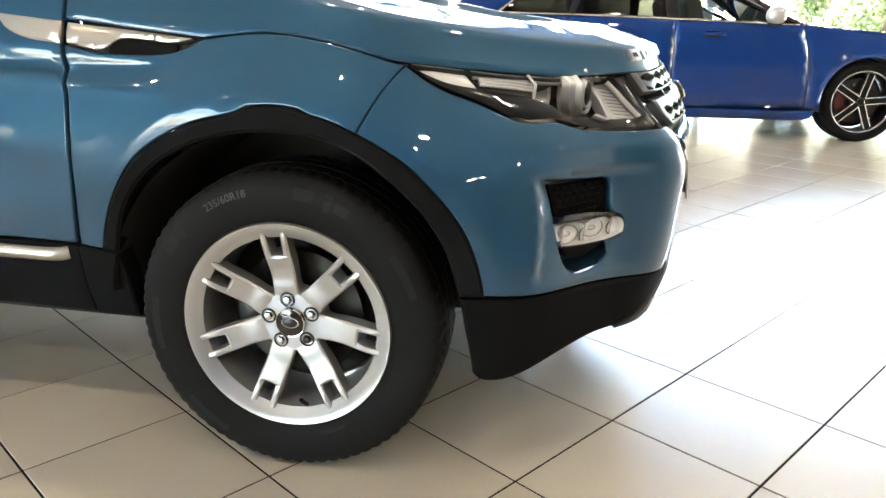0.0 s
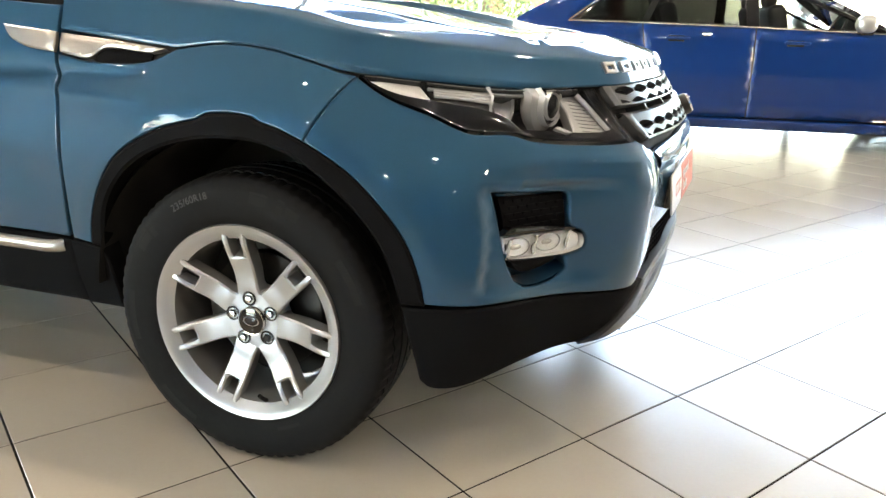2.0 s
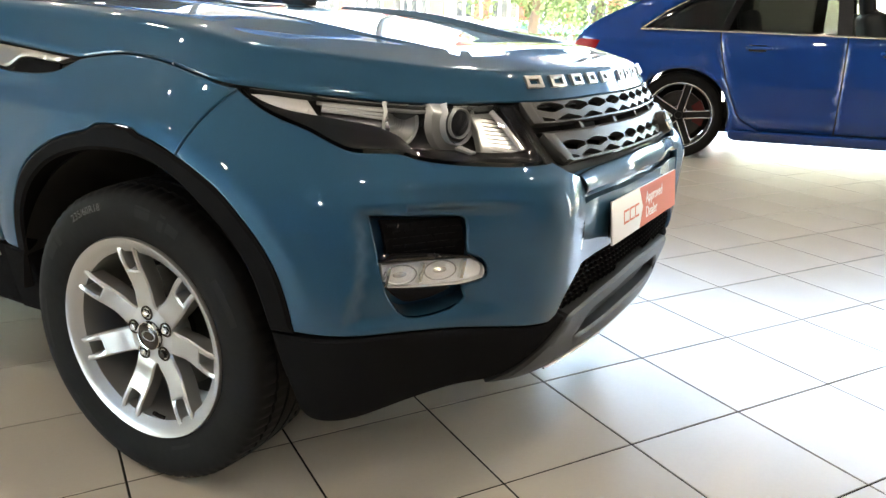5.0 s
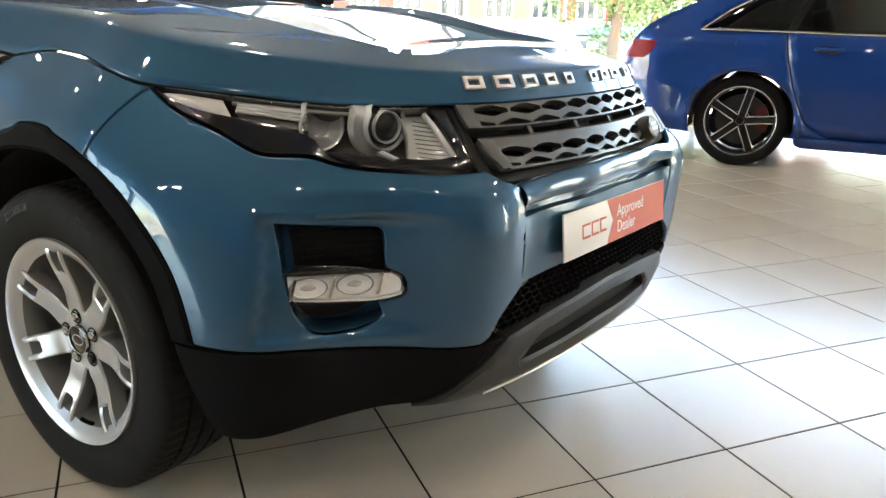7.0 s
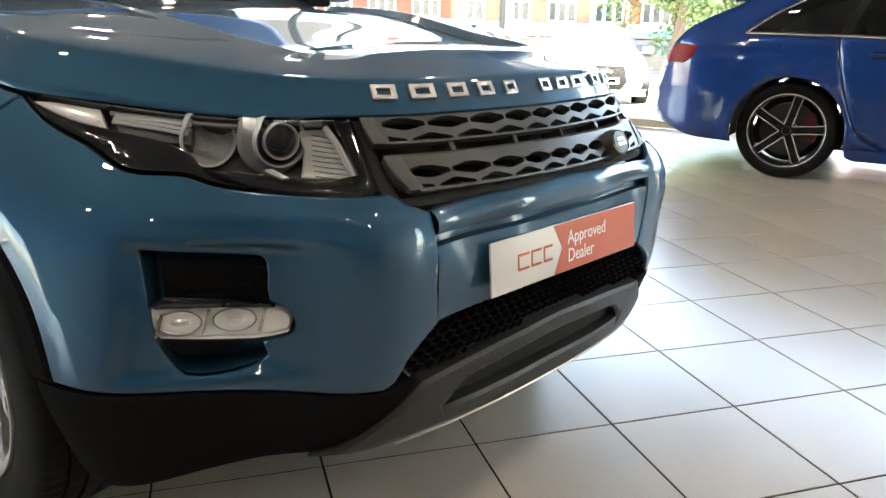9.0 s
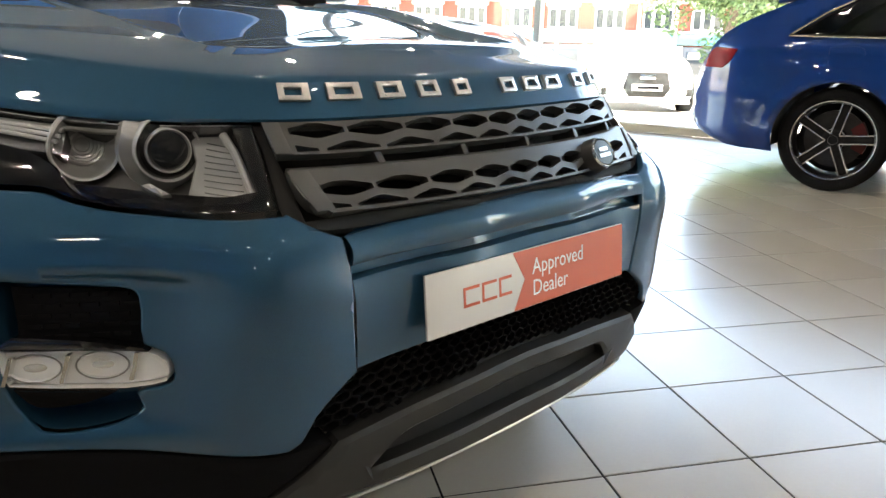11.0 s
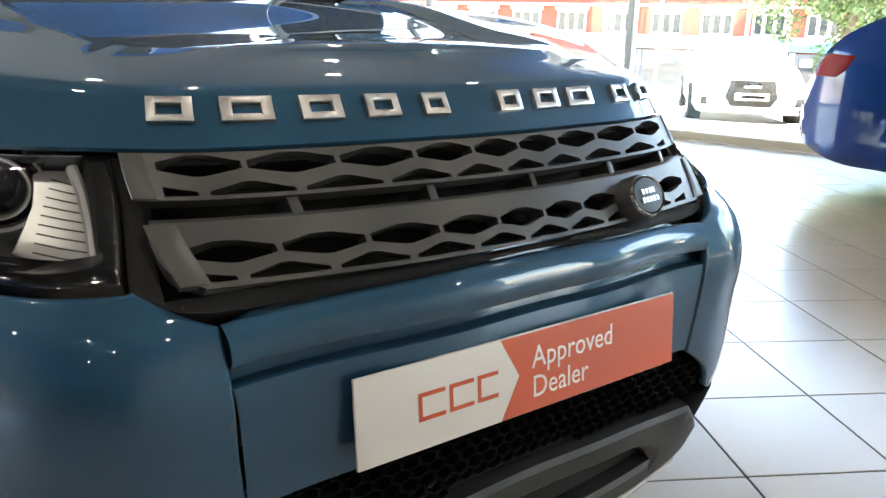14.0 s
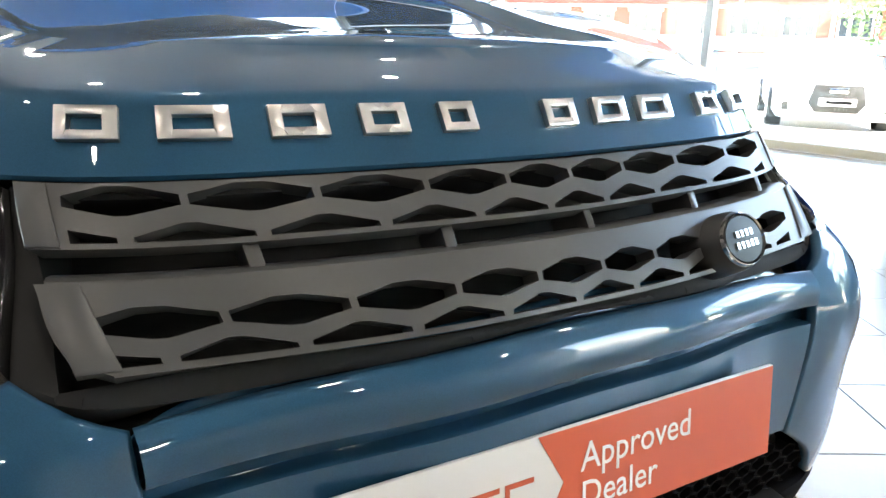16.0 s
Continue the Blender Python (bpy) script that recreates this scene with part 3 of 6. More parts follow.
def relief(u, z):
    """Pressed lines of the panels, in metres outwards."""
    a, d = abs(u), 0.0
    if a > 1.70:  # groove and ridge along door and wing
        f = smooth(a, 1.74, 1.90)
        d += f * (-0.011 * bell(z, 0.902, 0.016) + 0.004 * bell(z, 0.872, 0.014))
        d += smooth(a, 2.02, 2.2) * -0.012 * bell(z, 0.66, 0.06)
    if a < 1.05 and 0.44 < z < 0.74:  # hollow round the fog lamp
        d -= 0.014 * smooth(a, 0.60, 0.74) * smooth(-a, -1.000, -0.968) * smooth(-z, -0.718, -0.702) * smooth(z, 0.482, 0.506)
    if 0.44 < a < 1.2 and 0.68 < z < 0.84:  # shelf line from the lip back towards the wheel arch
        d += 0.0045 * bell(z, 0.750 + 0.035 * (a - 0.46), 0.014) * smooth(a, 0.44, 0.50) * smooth(-a, -1.15, -0.85)
    if 1.1 < a < 2.1 and z > 0.45:  # rolled lip over the wheel arch
        x = skin(u, z)[0]
        r = math.hypot(x, (z - 0.36) * 0.98)
        d += 0.003 * bell(r, 0.505, 0.022)
    return d


def body(u, z):
    p = skin(u, z)
    d = relief(u, z)
    if d:
        t = skin(u + 0.005, z) - skin(u - 0.005, z)
        n = np.array((t[1], -t[0], 0)) / (math.hypot(t[0], t[1]) + 1e-9)
        p = p + n * d
    return p


def off(u, z, d):
    """A place d metres outside the skin."""
    return body(u, z) + normal_at(skin, u, z) * d


def flip(shape, s):
    return [(s * u, z) for u, z in shape] if s > 0 else [(-u, z) for u, z in reversed(shape)]


car = thing("sport_utility_car", (-1.3, 0, 0), "metallic blue sport utility car on silver alloy wheels", "car")

SHUT = [(-2.066, 1.006), (-1.90, 0.990), (-1.741, 0.977), (-1.677, 0.987), (-1.615, 0.992), (-1.514, 0.986), (-1.40, 0.973), (-1.294, 0.959), (-1.223, 0.945),
        (-1.15, 0.937), (-1.042, 0.925), (-0.958, 0.915), (-0.858, 0.908), (-0.70, 0.906), (-0.506, 0.908), (-0.30, 0.909), (0.0, 0.910)]
ARCH_OUT = [(-2.021, 0.491), (-1.999, 0.553), (-1.943, 0.654), (-1.873, 0.735), (-1.761, 0.800), (-1.650, 0.832)]
ARCH_TOP = [(-1.624, 0.846), (-1.560, 0.850), (-1.500, 0.846)]
ARCH_FRONT = [(-1.475, 0.836), (-1.40, 0.822), (-1.338, 0.803)]
ARCH_NOSE = [(-1.334, 0.801), (-1.296, 0.785), (-1.235, 0.745), (-1.195, 0.686), (-1.167, 0.624), (-1.142, 0.541), (-1.127, 0.474)]
ARCH_IN = [(-1.979, 0.485), (-1.934, 0.601), (-1.866, 0.686), (-1.777, 0.748), (-1.673, 0.784), (-1.57, 0.795), (-1.457, 0.789), (-1.342, 0.753), (-1.262, 0.680), (-1.219, 0.60), (-1.185, 0.470)]
LAMP_LOW = [(-1.172, 0.932), (-1.112, 0.891), (-1.045, 0.860), (-1.0, 0.834), (-0.974, 0.824), (-0.89, 0.820), (-0.842, 0.807), (-0.77, 0.797), (-0.655, 0.792), (-0.526, 0.793)]
FOG = [(-0.962, 0.702), (-0.80, 0.693), (-0.762, 0.689), (-0.754, 0.680), (-0.7495, 0.612), (-0.722, 0.600), (-0.709, 0.580), (-0.707, 0.560), (-0.722, 0.549), (-0.750, 0.540), (-0.738, 0.515), (-0.765, 0.498), (-0.857, 0.494), (-0.892, 0.520), (-0.920, 0.556), (-0.945, 0.610), (-0.957, 0.665)]


def shift(pts, dz):
    return [(u, z + dz) for u, z in pts]


for s in (1, -1):
    lower_shut = shift(SHUT[2:9], -0.005)
    wing = outline([(-2.066, 0.950), (-2.046, 0.81), (-2.055, 0.645), (-2.082, 0.495)], [(-2.082, 0.495), (-2.021, 0.491)], ARCH_OUT, ARCH_TOP, ARCH_FRONT,
                   [(-1.338, 0.803), (-1.26, 0.868), (-1.180, 0.932)], [(-1.180, 0.932), *reversed(lower_shut)], [(-1.741, 0.972), (-1.80, 0.944), (-1.963, 0.936), (-2.066, 0.950)])
    part("front_wing", sheet(body, flip(wing, s), res=0.022), M["body"], car)
    bump = outline([(-1.1775, 0.9310), (-1.2580, 0.8664), (-1.3355, 0.8014)], ARCH_NOSE, [(-1.127, 0.474), (-0.887, 0.466), (-0.715, 0.452), (-0.543, 0.437)],
                   [(-0.543, 0.437), (-0.523, 0.449), (-0.506, 0.487), (-0.476, 0.516), (-0.442, 0.541)], [(-0.442, 0.541), (-0.455, 0.643), (-0.459, 0.727), (-0.457, 0.753)],
                   [(-0.457, 0.753), (-0.487, 0.768), (-0.520, 0.790)], shift(list(reversed(LAMP_LOW)), -0.005))
    part("bumper_corner", sheet(body, flip(bump, s), [flip(outline(FOG + FOG[:1], step=0.02), s)], res=0.02), M["body"], car)
    # wheel arch trim
    arch = outline(shift(ARCH_OUT, -0.003), shift(ARCH_TOP, -0.003), shift(ARCH_FRONT, -0.003), shift(ARCH_NOSE, -0.003), [(-1.127, 0.470), (-1.185, 0.470)], list(reversed(ARCH_IN)), [(-1.979, 0.485), (-2.021, 0.488)])
    part("wheel_arch_trim", sheet(skin, flip(arch, s), res=0.02, lift=0.006, depth=0.05, edge=0.006, ring=0.007), M["black_plastic"], car, "black grained plastic arch trim")
    # black skirt under the bumper
    skirt = outline([(-1.185, 0.463), (-1.110, 0.463), (-0.887, 0.461), (-0.715, 0.447), (-0.543, 0.432)], [(-0.543, 0.432), (-0.475, 0.428), (-0.51, 0.395), (-0.60, 0.325), (-0.66, 0.308)],
                    [(-0.66, 0.308), (-0.74, 0.303), (-0.831, 0.286), (-0.955, 0.255), (-1.05, 0.248), (-1.112, 0.254), (-1.14, 0.272)], [(-1.14, 0.272), (-1.172, 0.38), (-1.185, 0.463)])
    part("bumper_skirt", sheet(skin, flip(skirt, s), res=0.028, lift=0.002, depth=0.06, edge=0.004, ring=0.006), M["black_plastic"], car, "black grained plastic lower skirt")
    # side vent
    fv = part("side_vent", sheet(body, flip(outline([(-2.060, 0.997), (-1.9, 0.984), (-1.765, 0.971)], [(-1.765, 0.971), (-1.80, 0.963), (-1.93, 0.967), (-1.955, 0.950), (-1.975, 0.944), (-2.058, 0.955)], [(-2.058, 0.955), (-2.062, 0.975), (-2.060, 0.997)]), s), res=0.02, lift=0.005, depth=0.02, edge=0.003), M["titan"], car, "satin silver wing vent")
    part("vent_mesh", sheet(body, flip(outline([(-1.957, 0.950), (-1.935, 0.966), (-1.80, 0.962), (-1.80, 0.948), (-1.84, 0.940), (-1.955, 0.938), (-1.957, 0.950)]), s), res=0.02, lift=-0.004, depth=0.01), M["black_plastic"], fv, "black mesh")
    part("vent_slot", sheet(body, flip(outline([(-2.066, 1.001), (-1.741, 0.975), (-1.80, 0.942), (-1.963, 0.934), (-2.066, 0.948), (-2.066, 1.001)]), s), res=0.03, lift=-0.012, depth=0.0), M["matt_black"], fv)
    # door, its vent, and the rear quarter
    part("front_door", sheet(body, flip(outline([(-2.075, 1.06), (-2.075, 0.95), (-2.055, 0.81), (-2.064, 0.645), (-2.095, 0.497)], [(-2.095, 0.497), (-3.08, 0.49)], [(-3.08, 0.49), (-3.14, 0.75), (-3.12, 1.09)], [(-3.12, 1.09), (-2.6, 1.085), (-2.075, 1.06)], step=0.03), s), res=0.03), M["body"], car)
    part("door_vent", sheet(body, flip(outline([(-2.075, 0.999), (-2.235, 1.013)], [(-2.235, 1.013), (-2.215, 0.985), (-2.17, 0.965), (-2.075, 0.953)], [(-2.075, 0.953), (-2.072, 0.975), (-2.075, 0.999)]), s), res=0.02, lift=0.007, depth=0.012, edge=0.004), M["titan"], car, "satin silver door vent trim")
    part("rear_quarter", sheet(body, flip(outline([(-3.09, 0.49), (-3.15, 0.75), (-3.13, 1.09)], [(-3.13, 1.09), (-4.85, 1.12)], [(-4.85, 1.12), (-4.86, 0.50)], [(-4.86, 0.50), (-4.66, 0.50)],
                                                      [(-4.66, 0.50), (-4.60, 0.68), (-4.45, 0.80), (-4.23, 0.85), (-4.0, 0.80), (-3.86, 0.68), (-3.80, 0.50)], [(-3.80, 0.50), (-3.09, 0.49)], step=0.04), s), res=0.06), M["body"], car)
    part("sill_trim", sheet(skin, flip(outline([(-2.098, 0.486), (-2.097, 0.40), (-2.08, 0.315)], [(-2.08, 0.315), (-3.83, 0.315)], [(-3.83, 0.315), (-3.80, 0.486)], [(-3.80, 0.486), (-2.098, 0.486)], step=0.03), s), res=0.04, lift=0.002, depth=0.05, edge=0.006, ring=0.01), M["black_plastic"], car)
    part("arch_rear_trim", sheet(skin, flip(outline([(-2.092, 0.487), (-2.020, 0.487), (-1.979, 0.483)], [(-1.979, 0.483), (-1.965, 0.40), (-1.955, 0.318)], [(-1.955, 0.318), (-2.07, 0.315)], [(-2.07, 0.315), (-2.09, 0.40), (-2.092, 0.487)]), s), res=0.025, lift=0.005, depth=0.05, edge=0.005), M["black_plastic"], car)
    part("sill_strip", tube([off(s * u, 0.467, d) for u, d in ((-2.125, -0.004), (-2.14, 0.008), (-2.17, 0.014), (-2.6, 0.014), (-3.2, 0.014), (-3.7, 0.010))], 0.013, 12, 1.3), M["titan"], car, "satin silver sill strip")
    for lx, lo in ((0.0, 4), (-2.66, 4)):
        rows = [[(lx + r * math.cos(a), -s * y, 0.36 + r * math.sin(a)) for a in (radians(lo + k * (180 - 2 * lo) / 30) for k in range(31))] for y, r in ((0.58, 0.425), (0.86, 0.436), (0.915, 0.440))]
        part("arch_liner", grid_mesh(rows), M["matt_black"], car, fix=True)
        part("arch_inner_wall", grid_mesh([[(lx + r * math.cos(a), -s * 0.58, 0.36 + r * math.sin(a)) for a in (radians(lo + k * (180 - 2 * lo) / 30) for k in range(31))] for r in (0.05, 0.425)]), M["matt_black"], car, fix=True)

# ---- bonnet ----
_sz = np.array(SHUT)


_cu = np.array((-0.6, -0.3, 0.0, 0.3, 0.6, 0.85, 1.07, 1.25, 1.43, 1.75, 2.066))
_cz = np.array((0.964, 0.963, 0.963, 0.963, 0.964, 0.974, 0.998, 1.021, 1.041, 1.068, 1.084))
_cm = spline(_cu, _cz)


def crest(u):
    return float(spval(_cu, _cz, _cm, min(abs(u), 2.066)))


def eased(rows):
    """The top of the bonnet without the small waves of its edge."""
    g = np.array(rows)
    n = len(g)
    k = np.exp(-(np.arange(-9, 10) / 4.5) ** 2)
    k /= k.sum()
    pad = np.concatenate([2 * g[:1] - g[9:0:-1], g, 2 * g[-1:] - g[-2:-11:-1]])
    sm = sum(w * pad[i:i + n] for i, w in enumerate(k))
    share = np.interp(np.arange(g.shape[1]), (5, 9), (0, 1))[None, :, None]
    return list(g * (1 - share) + sm * share)


def bonnet_rows():
    us = [-2.066 + 2.066 * (k / 90) for k in range(91)]
    zs = np.interp(us, _sz[:, 0], _sz[:, 1])
    sm = np.convolve(np.pad(zs, 2, mode="edge"), np.ones(5) / 5, "valid")
    zs = np.where((np.array(us) > -1.6), sm, zs)
    right, left = [], []
    for u, z0 in zip(us, zs):
        zc = sum(crest(u + d) for d in (-0.09, -0.045, 0.0, 0.045, 0.09)) / 5
        side = smooth(-u, 0.85, 1.3)
        ring = {}
        for s in (1, -1):
            v = u if s > 0 else -u
            col = []
            n0 = normal_at(skin, v, z0)
            col.append(body(v, z0) - n0 * 0.016 + np.array((0, 0, 0.004)))
            col.append(body(v, z0) - n0 * 0.004)
            for k in (0.04, 0.2, 0.4, 0.6, 0.8, 0.93):
                col.append(body(v, z0 + (zc - z0) * k))
            p = body(v, zc)
            t = skin(v + 0.01, zc) - skin(v - 0.01, zc)
            inn = np.array((-t[1], t[0], 0)) / math.hypot(t[0], t[1])
            for d, h0, h1 in ((0.004, 0.0045, 0.0048), (0.011, 0.0082, 0.0092), (0.022, 0.0122, 0.0135), (0.045, 0.0188, 0.0185), (0.08, 0.0285, 0.0225), (0.13, 0.0415, 0.0255)):
                col.append(p + inn * d + np.array((0, 0, h0 + (h1 - h0) * side)))
            ring[s] = col
        right.append(ring[1])
        left.append(ring[-1])
    return eased(right), eased(left)


def bonnet_geo():
    right, left = bonnet_rows()
    rows = []
    cross = 141
    for r, l in zip(right, left):
        a, b = np.array(r[-1]), np.array(l[-1])
        half = np.linalg.norm(b - a) / 2
        mid = []
        for k in range(1, cross - 1):
            w = k / (cross - 1)
            q = abs(2 * w - 1)
            p = a + (b - a) * w
            crown = 0.016 * min(1.0, half / 0.4) * (1 - q * q)
            mid.append(p + np.array((0, 0, crown + 0.006 * smooth(-p[0], -0.35, 0.6) * (1 - q ** 4))))
        rows.append(list(r) + mid + list(reversed(l)))
    g = np.array(rows)
    n0 = len(right[0])
    # a low polynomial carries the top evenly inside the rolled edges
    rim = np.concatenate([g[:, 8], g[:, -9]])[:, :2]
    flat = g[:, n0:-n0].reshape(-1, 3)
    lat = (flat[:, 1] - MID[1]) - math.tan(ASKEW) * (flat[:, 0] - MID[0])
    terms = np.stack([flat[:, 0] ** a * lat ** b for a in range(6) for b in (0, 2, 4)], -1)
    near = np.concatenate([np.min(np.linalg.norm(part_[:, None] - rim[None], axis=2), axis=1) for part_ in np.array_split(flat[:, :2], 12)])
    use = near > 0.10
    best = np.linalg.lstsq(terms[use], flat[use, 2], rcond=None)[0]
    w = np.clip((near - 0.12) / 0.16, 0, 1)
    w = w * w * (3 - 2 * w)
    flat[:, 2] += w * (terms @ best - flat[:, 2])
    # two ridges run back from the nose; the panel between them lies lower
    for k, (x, y, z) in enumerate(flat):
        edge = 0.405 + 0.17 * smooth(-x, -0.62, 0.6)
        deep = smooth(-x, -0.63, -0.38)
        q = abs(lat[k])
        flat[k, 2] += -0.018 * deep * (1 - smooth(q, edge - 0.040, edge)) + 0.003 * deep * bell(q, edge + 0.006, 0.014)
    g[:, n0:-n0] = flat.reshape(g.shape[0], -1, 3)
    return grid_mesh([list(row) for row in g])


part("bonnet", bonnet_geo(), M["body"], car, angle=50, fix=True)

# plain chrome shapes where the maker's name stands
for a, b in LETTERS:
    w = b - a
    h0, h1 = 0.9345, 0.9585
    ring = [(a, h0), (b, h0), (b, h1), (a, h1)]
    hole = [(a + 0.22 * w, h0 + 0.0065), (b - 0.22 * w, h0 + 0.0065), (b - 0.22 * w, h1 - 0.0065), (a + 0.22 * w, h1 - 0.0065)]
    part("badge_shape", sheet(skin, ring, [hole], res=0.012, lift=0.007, depth=0.008, edge=0.0008, ring=0.0015), M["satin_chrome"], car, "plain satin chrome badge shape")

# ---- nose: centre panel, grille, lower mesh, skid plate ----
LIP = 0.714


def nose_band(low, high, half_low, half_high, bulge, lift, n=90, m=14):
    """A band across the nose between two edge lines, its long edges rolled inwards; low and high give the height at u."""
    rows = []
    for i in range(n + 1):
        f = 2 * i / n - 1
        row = []
        for k in range(-2, m + 3):
            t = min(1.0, max(0.0, k / m))
            u = f * (half_low + (half_high - half_low) * t)
            z = low(u) + (high(u) - low(u)) * t
            inward = {-2: 0.030, -1: 0.004, m + 1: 0.004, m + 2: 0.030}.get(k, 0.0)
            roll = {-1: -0.002, -2: -0.001, m + 1: 0.002, m + 2: 0.001}.get(k, 0.0)
            row.append(skin(u, z) + normal_at(skin, u, z) * (lift + bulge * (1 - (2 * t - 1) ** 2) - inward) + np.array((0, 0, roll)))
        rows.append(row)
    return grid_mesh(rows)


part("nose_lip", nose_band(lambda u: LIP + 0.006 * (1 - (u / 0.456) ** 2), lambda u: 0.769 - 0.0165 * (abs(u) / 0.4535) ** 2.2, 0.4575, 0.4555, 0.007, 0.002), M["body"], car, fix=True)
part("nose_panel", nose_band(lambda u: 0.560 - 0.015 * (u / 0.44) ** 2, lambda u: LIP - 0.018 - 0.006 * (u / 0.454) ** 2, 0.4405, 0.4565, 0.003, -0.004), M["body"], car, fix=True)
part("nose_gap", sheet(skin, outline([(-0.46, LIP - 0.035), (0.46, LIP - 0.035), (0.46, 0.745), (-0.46, 0.745), (-0.46, LIP - 0.035)]), res=0.04, lift=-0.026, depth=0), M["body"], car)
part("grille_cavity", sheet(skin, outline([(-0.535, 0.755), (0.535, 0.755), (0.535, 0.93), (-0.535, 0.93), (-0.535, 0.755)]), res=0.05, lift=-0.075, depth=0), M["matt_black"], car)
part("grille_surround", sheet(skin, outline([(-0.523, 0.788), (-0.514, 0.86), (-0.528, 0.906)], [(-0.528, 0.906), (0, 0.906), (0.528, 0.906)], [(0.528, 0.906), (0.514, 0.86), (0.523, 0.788)], [(0.523, 0.788), (0.46, 0.768), (0, 0.774), (-0.46, 0.768), (-0.523, 0.788)]),
                              [outline([(-0.492, 0.783), (-0.488, 0.84), (-0.505, 0.898)], [(-0.505, 0.898), (0, 0.903), (0.505, 0.898)], [(0.505, 0.898), (0.488, 0.84), (0.492, 0.783)], [(0.492, 0.783), (0, 0.782), (-0.492, 0.783)])],
                              res=0.03, lift=-0.012, depth=0.06), M["matt_black"], car)


def hexes(n, half, z, hw, hh, cut, h2, shift_u=-0.018):
    """A row of flat six-sided holes over a row of half ones."""
    out = []
    pitch = 2 * half / (n - 1)
    for k in range(n):
        c = shift_u - half + k * pitch
        out.append([(c - hw, z - hh * 0.35), (c - hw, z + hh * 0.35), (c - hw * 0.25, z + hh), (c + hw * 0.25, z + hh), (c + hw, z + hh * 0.35), (c + hw, z - hh * 0.35), (c + hw * 0.12, z - hh), (c - hw * 0.12, z - hh)])
    for k in range(n - 1):
        c = shift_u - half + (k + 0.5) * pitch
        out.append([(c - hw * 0.95, cut), (c + hw * 0.95, cut), (c + hw * 0.94, cut + h2 * 0.3), (c + hw * 0.12, cut + h2), (c - hw * 0.12, cut + h2), (c - hw * 0.94, cut + h2 * 0.3)])
    for s in (1, -1):
        c = shift_u + s * (half + hw * 0.55)
        w = hw * 0.40
        out.append([(c - w, cut), (c + w, cut), (c + w, cut + h2 * (0.75 if s > 0 else 0.3)), (c - w, cut + h2 * (0.3 if s > 0 else 0.75))])
    return out


part("grille_bar", sheet(skin, outline([(-0.503, 0.9055), (-0.492, 0.862)], [(-0.492, 0.862), (0, 0.862), (0.492, 0.862)], [(0.492, 0.862), (0.503, 0.9055)], [(0.503, 0.9055), (0, 0.9065), (-0.503, 0.9055)]),
                         hexes(9, 0.394, 0.8935, 0.0462, 0.0102, 0.8657, 0.0120), res=0.012, lift=0.002, depth=0.022, edge=0.0, ring=0.0), M["grille"], car, "satin grey grille bar with six-sided holes", angle=25)
part("grille_bar", sheet(skin, outline([(-0.488, 0.839), (-0.487, 0.815), (-0.480, 0.797), (-0.455, 0.784)], [(-0.455, 0.783), (0, 0.784), (0.455, 0.783)], [(0.455, 0.784), (0.480, 0.797), (0.487, 0.815), (0.488, 0.839)], [(0.488, 0.839), (0, 0.841), (-0.488, 0.839)]),
                         hexes(9, 0.396, 0.8135, 0.0462, 0.0102, 0.7880, 0.0122), res=0.012, lift=0.006, depth=0.024, edge=0.0, ring=0.0), M["grille"], car, "satin grey grille bar with six-sided holes", angle=25)
for sg in (1, -1):
    for za, zb, ua, ub, ld in ((0.8625, 0.905, 0.494, 0.505, 0.0045), (0.786, 0.839, 0.478, 0.489, 0.0085)):
        part("bar_end_cap", sheet(skin, flip([(-ub, zb), (-ua, za), (-ua + 0.030, za + 0.0005), (-ub + 0.034, zb)], sg), res=0.02, lift=ld, depth=0.012, edge=0.001, ring=0.002), M["grille"], car)
# the lower bar runs back into the dark as a smooth shelf
part("grille_shelf", grid_mesh([[off(-0.482 + 0.964 * k / 60, z, d) for z, d in ((0.8385, 0.004), (0.8415, 0.0035), (0.8455, -0.002), (0.8495, -0.012), (0.8530, -0.028), (0.8550, -0.060))] for k in range(61)]), M["grille"], car, fix=True)
for u in (-0.325, -0.155, 0.046, 0.247, 0.40):
    part("grille_rib", sheet(skin, [(u - 0.006, 0.836), (u + 0.006, 0.836), (u + 0.006, 0.868), (u - 0.006, 0.868)], res=0.02, lift=-0.004, depth=0.05, edge=0.001, ring=0.002), M["grille"], car)
# oval badge on a round socket
BADGE_U, BADGE_Z = 0.268, 0.806
_b = off(BADGE_U, BADGE_Z, 0.0)
_bn = Vector(normal_at(skin, BADGE_U, BADGE_Z))
_bm = Matrix.Translation(_b) @ _bn.to_track_quat("Y", "Z").to_matrix().to_4x4()


def posed(geo, m):
    return [m @ Vector(v) for v in geo[0]], geo[1]


def squash(geo, sx, sy, sz):
    return [(v[0] * sx, v[1] * sy, v[2] * sz) for v in geo[0]], geo[1]


